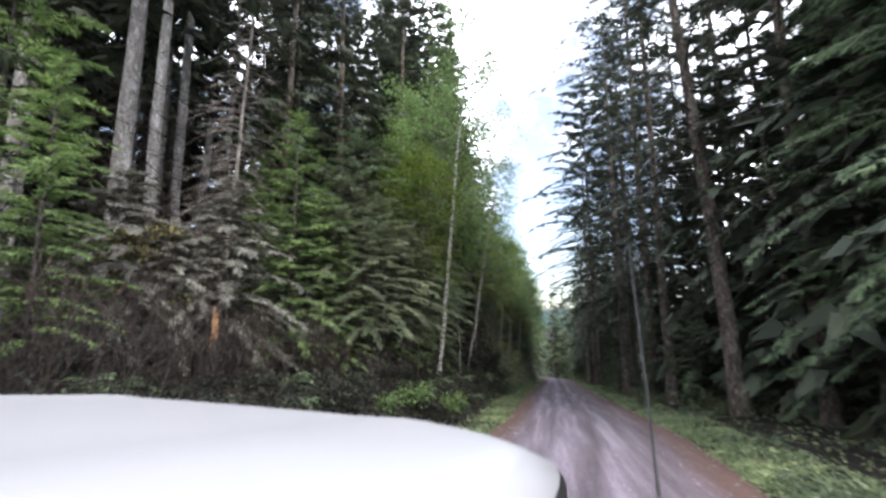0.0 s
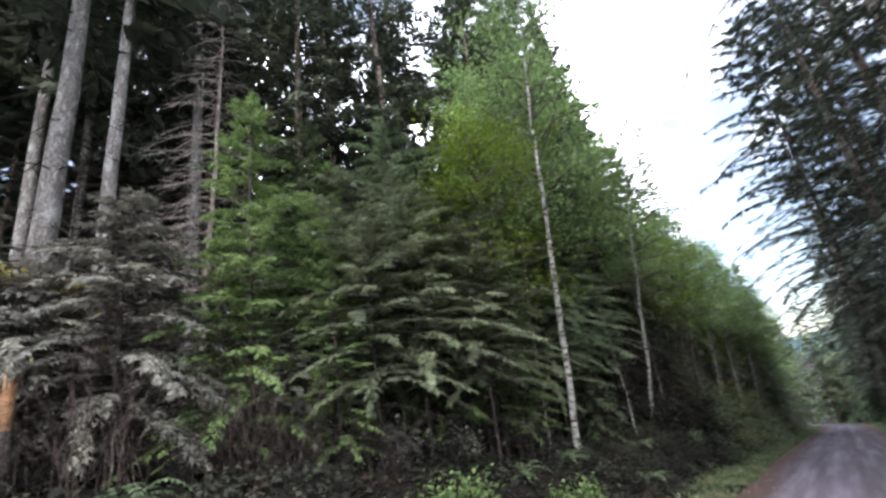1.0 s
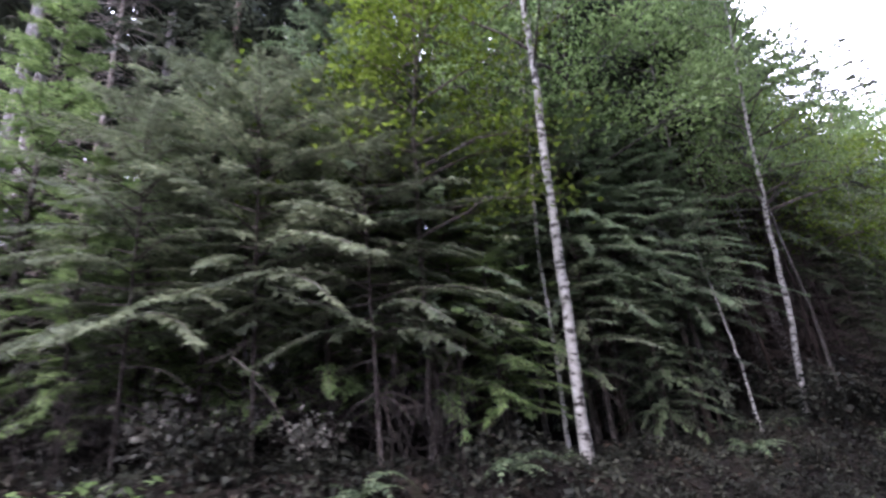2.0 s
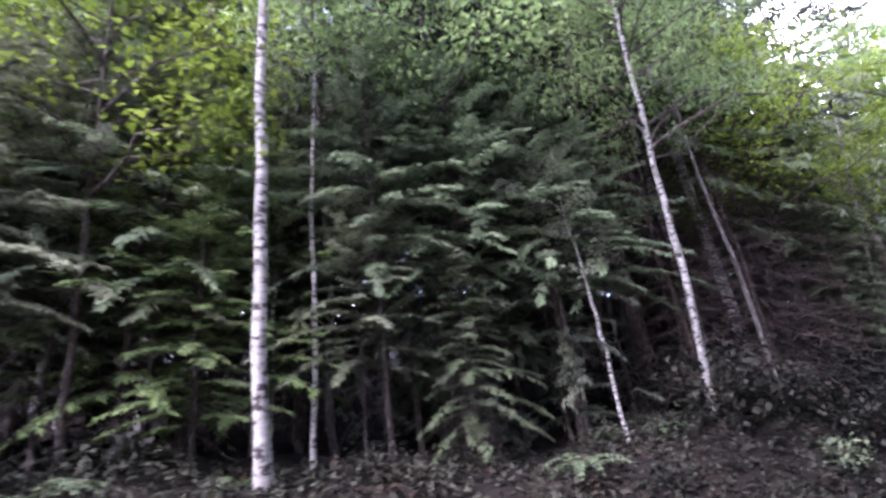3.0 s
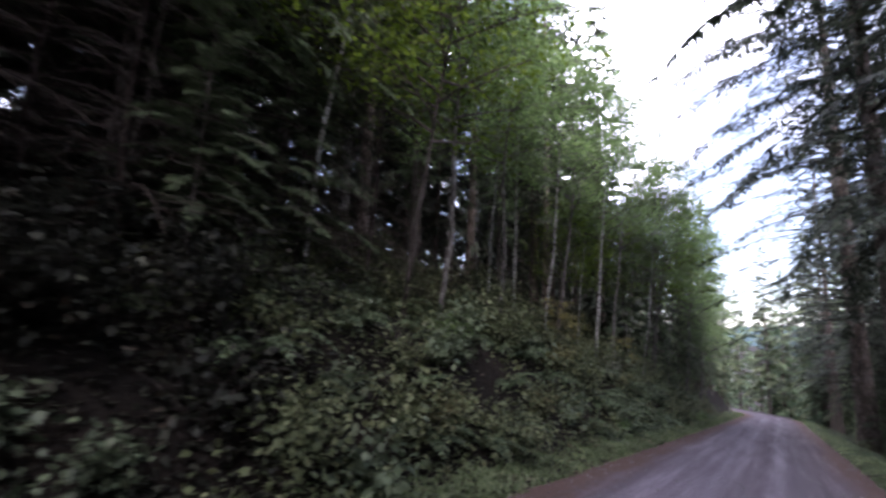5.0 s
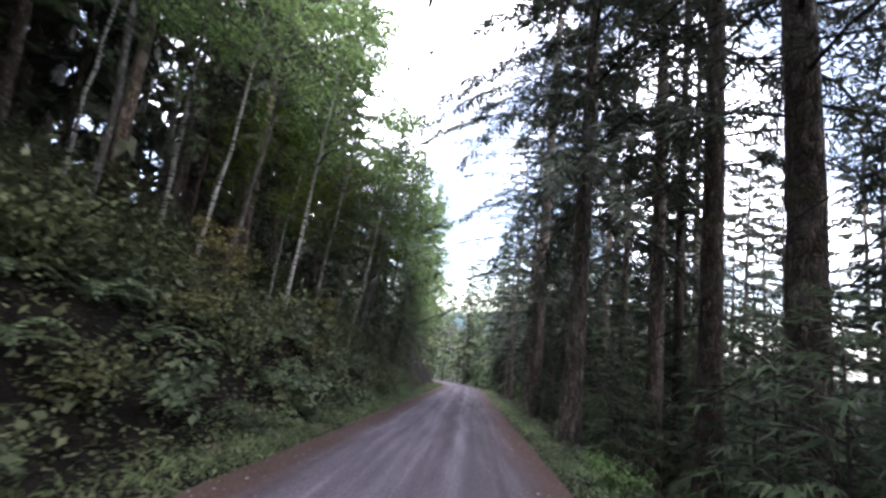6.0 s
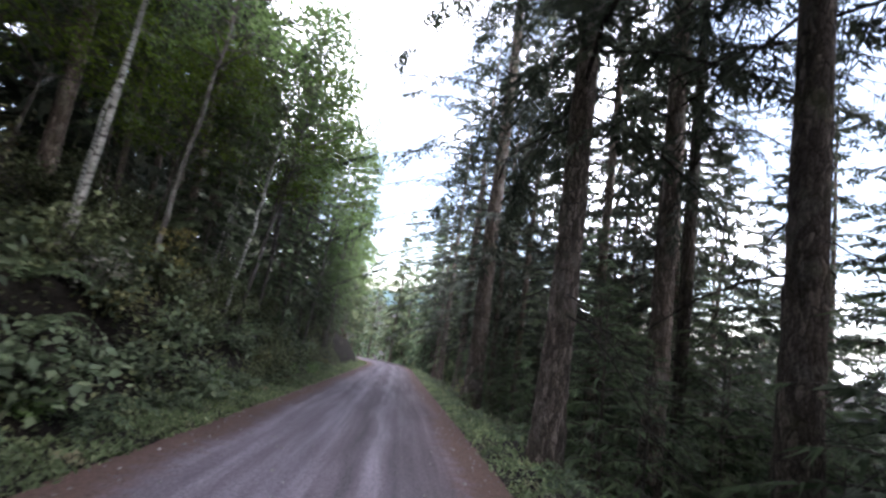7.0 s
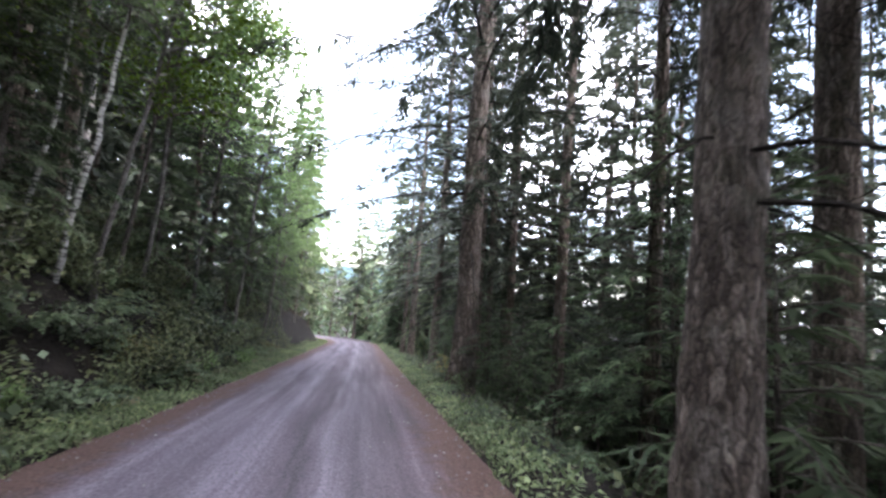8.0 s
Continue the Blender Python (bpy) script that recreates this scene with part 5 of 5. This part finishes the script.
for x, y, s in [(-5.6, 21.4, 1.1), (-5.9, 22.6, 1.2), (-5.3, 20.5, 1.0), (-6.2, 23.8, 1.2), (-5.0, 22.6, 0.9), (-5.4, 24.6, 1.0), (-5.8, 19.4, 1.1)]:
    placed(bushes[int(10 * s) % 3], x, y, 70 * y, s, s)
retire(*browns, *bushes, *talls, *salals, *ferns, *tangles, *sunlit, *shade_shrubs)


# ---- the white pickup on the road ----
def rounded(f, l0, l1, z0, z1, r, n=6):
    """A rounded rectangle across the vehicle at distance f ahead: points (left, ahead, up)."""
    out = []
    for cl, cz, a0 in ((l1 - r, z1 - r, 0), (l0 + r, z1 - r, 90), (l0 + r, z0 + r * 0.5, 180), (l1 - r, z0 + r * 0.5, 270)):
        for k in range(n + 1):
            a = radians(a0 + 90 * k / n)
            rz = r if a0 < 180 else r * 0.5
            out.append((cl + r * math.cos(a), f, cz + rz * math.sin(a)))
    return out


def lofted(name, sections, material, parent, label=""):
    g = Geo()
    n = len(sections[0])
    v = np.array(sections, float).reshape(-1, 3) * [-1, 1, 1]
    faces = [[k * n + i, k * n + (i + 1) % n, (k + 1) * n + (i + 1) % n, (k + 1) * n + i] for k in range(len(sections) - 1) for i in range(n)]
    g.add(v, faces)
    for base, row in ((0, sections[0]), ((len(sections) - 1) * n, sections[-1])):
        c = np.mean(np.array(row), axis=0) * [-1, 1, 1]
        g.add(np.vstack([v[base:base + n], c]), [[i, (i + 1) % n, n] for i in range(n)])
    me = g.mesh(name, material, True)
    return part(name, me, parent, label)


def sheet(name, rows, material, parent, label=""):
    """A thin panel through a grid of points (left, ahead, up), with thickness."""
    rows = np.array(rows, float) * [-1, 1, 1]
    a, b = rows.shape[:2]
    g = Geo()
    i, j = np.meshgrid(np.arange(a - 1), np.arange(b - 1), indexing="ij")
    q = i * b + j
    g.add(rows.reshape(-1, 3), np.stack([q, q + 1, q + b + 1, q + b], -1).reshape(-1, 4))
    ob = part(name, g.mesh(name, material, True), parent, label)
    mod = ob.modifiers.new("thickness", "SOLIDIFY")
    mod.thickness = 0.012
    return ob


def pickup(x, y, turn):
    car = thing("pickup_truck", "white pickup truck with a broad bonnet standing on the gravel road", "car")
    # lower body: sills, wings and load bed
    secs = []
    for f, z1, lo, l0, l1 in ((-4.0, 1.12, 0.5, 0.12, 1.83), (-3.85, 1.18, 0.42, 0.06, 1.89), (-0.4, 1.16, 0.38, 0.05, 1.9), (0.7, 1.12, 0.4, 0.05, 1.9), (1.15, 1.0, 0.42, 0.1, 1.85), (1.3, 0.9, 0.48, 0.22, 1.73)):
        secs.append(rounded(f, l0, l1, lo, z1, 0.14))
    lofted("body", secs, PAINT, car)
    # bonnet: crowned across, falling to a rounded nose
    rows = []
    for f in np.concatenate([np.linspace(-0.2, 1.0, 13), np.linspace(1.05, 1.32, 9)]):
        row = []
        for s in np.linspace(0, 1, 25):
            inset = 0.16 * max(0.0, (f - 0.7) / 0.62) ** 2.2
            l = 0.10 + inset + (1.8 - 2 * inset) * s
            edge = min(s, 1 - s)
            z = 1.255 + 0.03 * s - 0.035 * (f + 0.2) - 0.05 * math.exp(-((edge / 0.06) ** 1.3)) - 0.012 * (2 * s - 1) ** 2 + 0.006 * math.exp(-(((edge - 0.2) / 0.05) ** 2))
            nose = max(0.0, (f - 1.02) / 0.3)
            z -= 0.16 * nose ** 2.2
            row.append((l, f, z))
        rows.append(row)
    sheet("bonnet", rows, PAINT, car, "glossy white bonnet with a raised crown")
    # cab
    secs = [rounded(f, 0.2 + t, 1.75 - t, 1.1, z1, 0.1) for f, z1, t in ((-0.25, 1.22, 0.0), (-0.55, 1.55, 0.03), (-0.95, 1.84, 0.08), (-1.6, 1.88, 0.1), (-2.3, 1.84, 0.08), (-2.55, 1.3, 0.02))]
    lofted("cab", secs, PAINT, car)
    sheet("windscreen", [[(0.3 + 0.06 * k + (1.35 - 0.12 * k) * s, -0.28 - 0.2 * k, 1.262 + 0.205 * k + 0.02) for s in np.linspace(0, 1, 7)] for k in range(4)], DARK_GLASS, car, "dark tinted windscreen")
    for l in (0.185, 1.765):
        sheet("side_window", [[(l + (0.05 if l < 1 else -0.05) * k, f, 1.27 + 0.18 * k) for f in np.linspace(-0.75 - 0.1 * k, -2.2, 6)] for k in range(3)], DARK_GLASS, car, "dark side window")
    # nose: grille, bumper, headlights
    lofted("grille", [rounded(f, 0.42, 1.53, 0.66, 0.98, 0.05) for f in (1.28, 1.37)], BLACK, car, "black grille")
    lofted("bumper", [rounded(f, l0, 1.95 - l0, 0.4, 0.6, 0.07) for f, l0 in ((1.15, 0.04), (1.38, 0.12), (1.45, 0.3))], BLACK, car, "black front bumper")
    for l0 in (0.17, 1.45):
        lamp = lofted("headlight", [rounded(f, l0, l0 + 0.33, 0.84, 1.08, 0.05) for f in (1.12, 1.3, 1.35)], LENS, car, "clear headlight")
        part_rim = lofted("surround", [rounded(f, l0 - 0.03, l0 + 0.36, 0.81, 1.115, 0.06) for f in (1.1, 1.29)], BLACK, lamp)
        part_rim["label"] = "black headlight surround"
    # wheels
    for f in (0.6, -2.9):
        for l in (0.16, 1.79):
            g = Geo()
            a = np.linspace(0, 2 * math.pi, 33)[:-1]
            prof = [(0.23, -0.1), (0.34, -0.11), (0.375, -0.08), (0.385, 0.0), (0.375, 0.08), (0.34, 0.11), (0.23, 0.1)]
            v = np.array([[-(l + w), f + r * math.cos(t), 0.385 + r * math.sin(t)] for r, w in prof for t in a])
            n, m = 32, len(prof)
            g.add(v, [[k * n + i, k * n + (i + 1) % n, ((k + 1) % m) * n + (i + 1) % n, ((k + 1) % m) * n + i] for k in range(m) for i in range(n)])
            wheel = part("wheel", g.mesh("wheel", RUBBER, True), car, "black tyre")
            g = Geo()
            out = -1 if l < 1 else 1
            v = [[-(l + out * 0.06), f, 0.385]] + [[-(l + out * (0.07 if i % 4 < 2 else 0.03)), f + 0.225 * math.cos(t), 0.385 + 0.225 * math.sin(t)] for i, t in enumerate(a)]
            g.add(v, [[0, 1 + i, 1 + (i + 1) % n] for i in range(n)])
            part("rim", g.mesh("rim", STEEL), wheel, "grey steel rim")
    # whip antenna on the wing
    g = Geo()
    tube(g, [(-0.10, 1.02, 1.0), (-0.05, 1.08, 1.03), (-0.02, 1.1, 1.06)], [0.016, 0.014, 0.012], 8, cap=True)
    antenna = part("antenna", g.mesh("antenna", BLACK, True), car, "thin black whip antenna")
    g = Geo()
    tube(g, [(-0.02, 1.1, 1.05), (0.045, 1.118, 1.075), (0.063, 1.12, 1.1), (0.061, 1.12, 1.22), (0.058, 1.12, 1.335), (0.054, 1.12, 1.484), (0.049, 1.12, 1.652)], [0.006, 0.006, 0.0042, 0.0034, 0.003, 0.0025, 0.0018], 6, cap=True)
    part("whip", g.mesh("whip", BLACK, True), antenna)
    car.matrix_basis = Matrix.Translation((x, y, 0.045 - GRADE * y)) @ Matrix.Rotation(-SLOPE, 4, "X") @ Matrix.Rotation(turn, 4, "Z")


pickup(-0.94, -13.75, -radians(6.8))
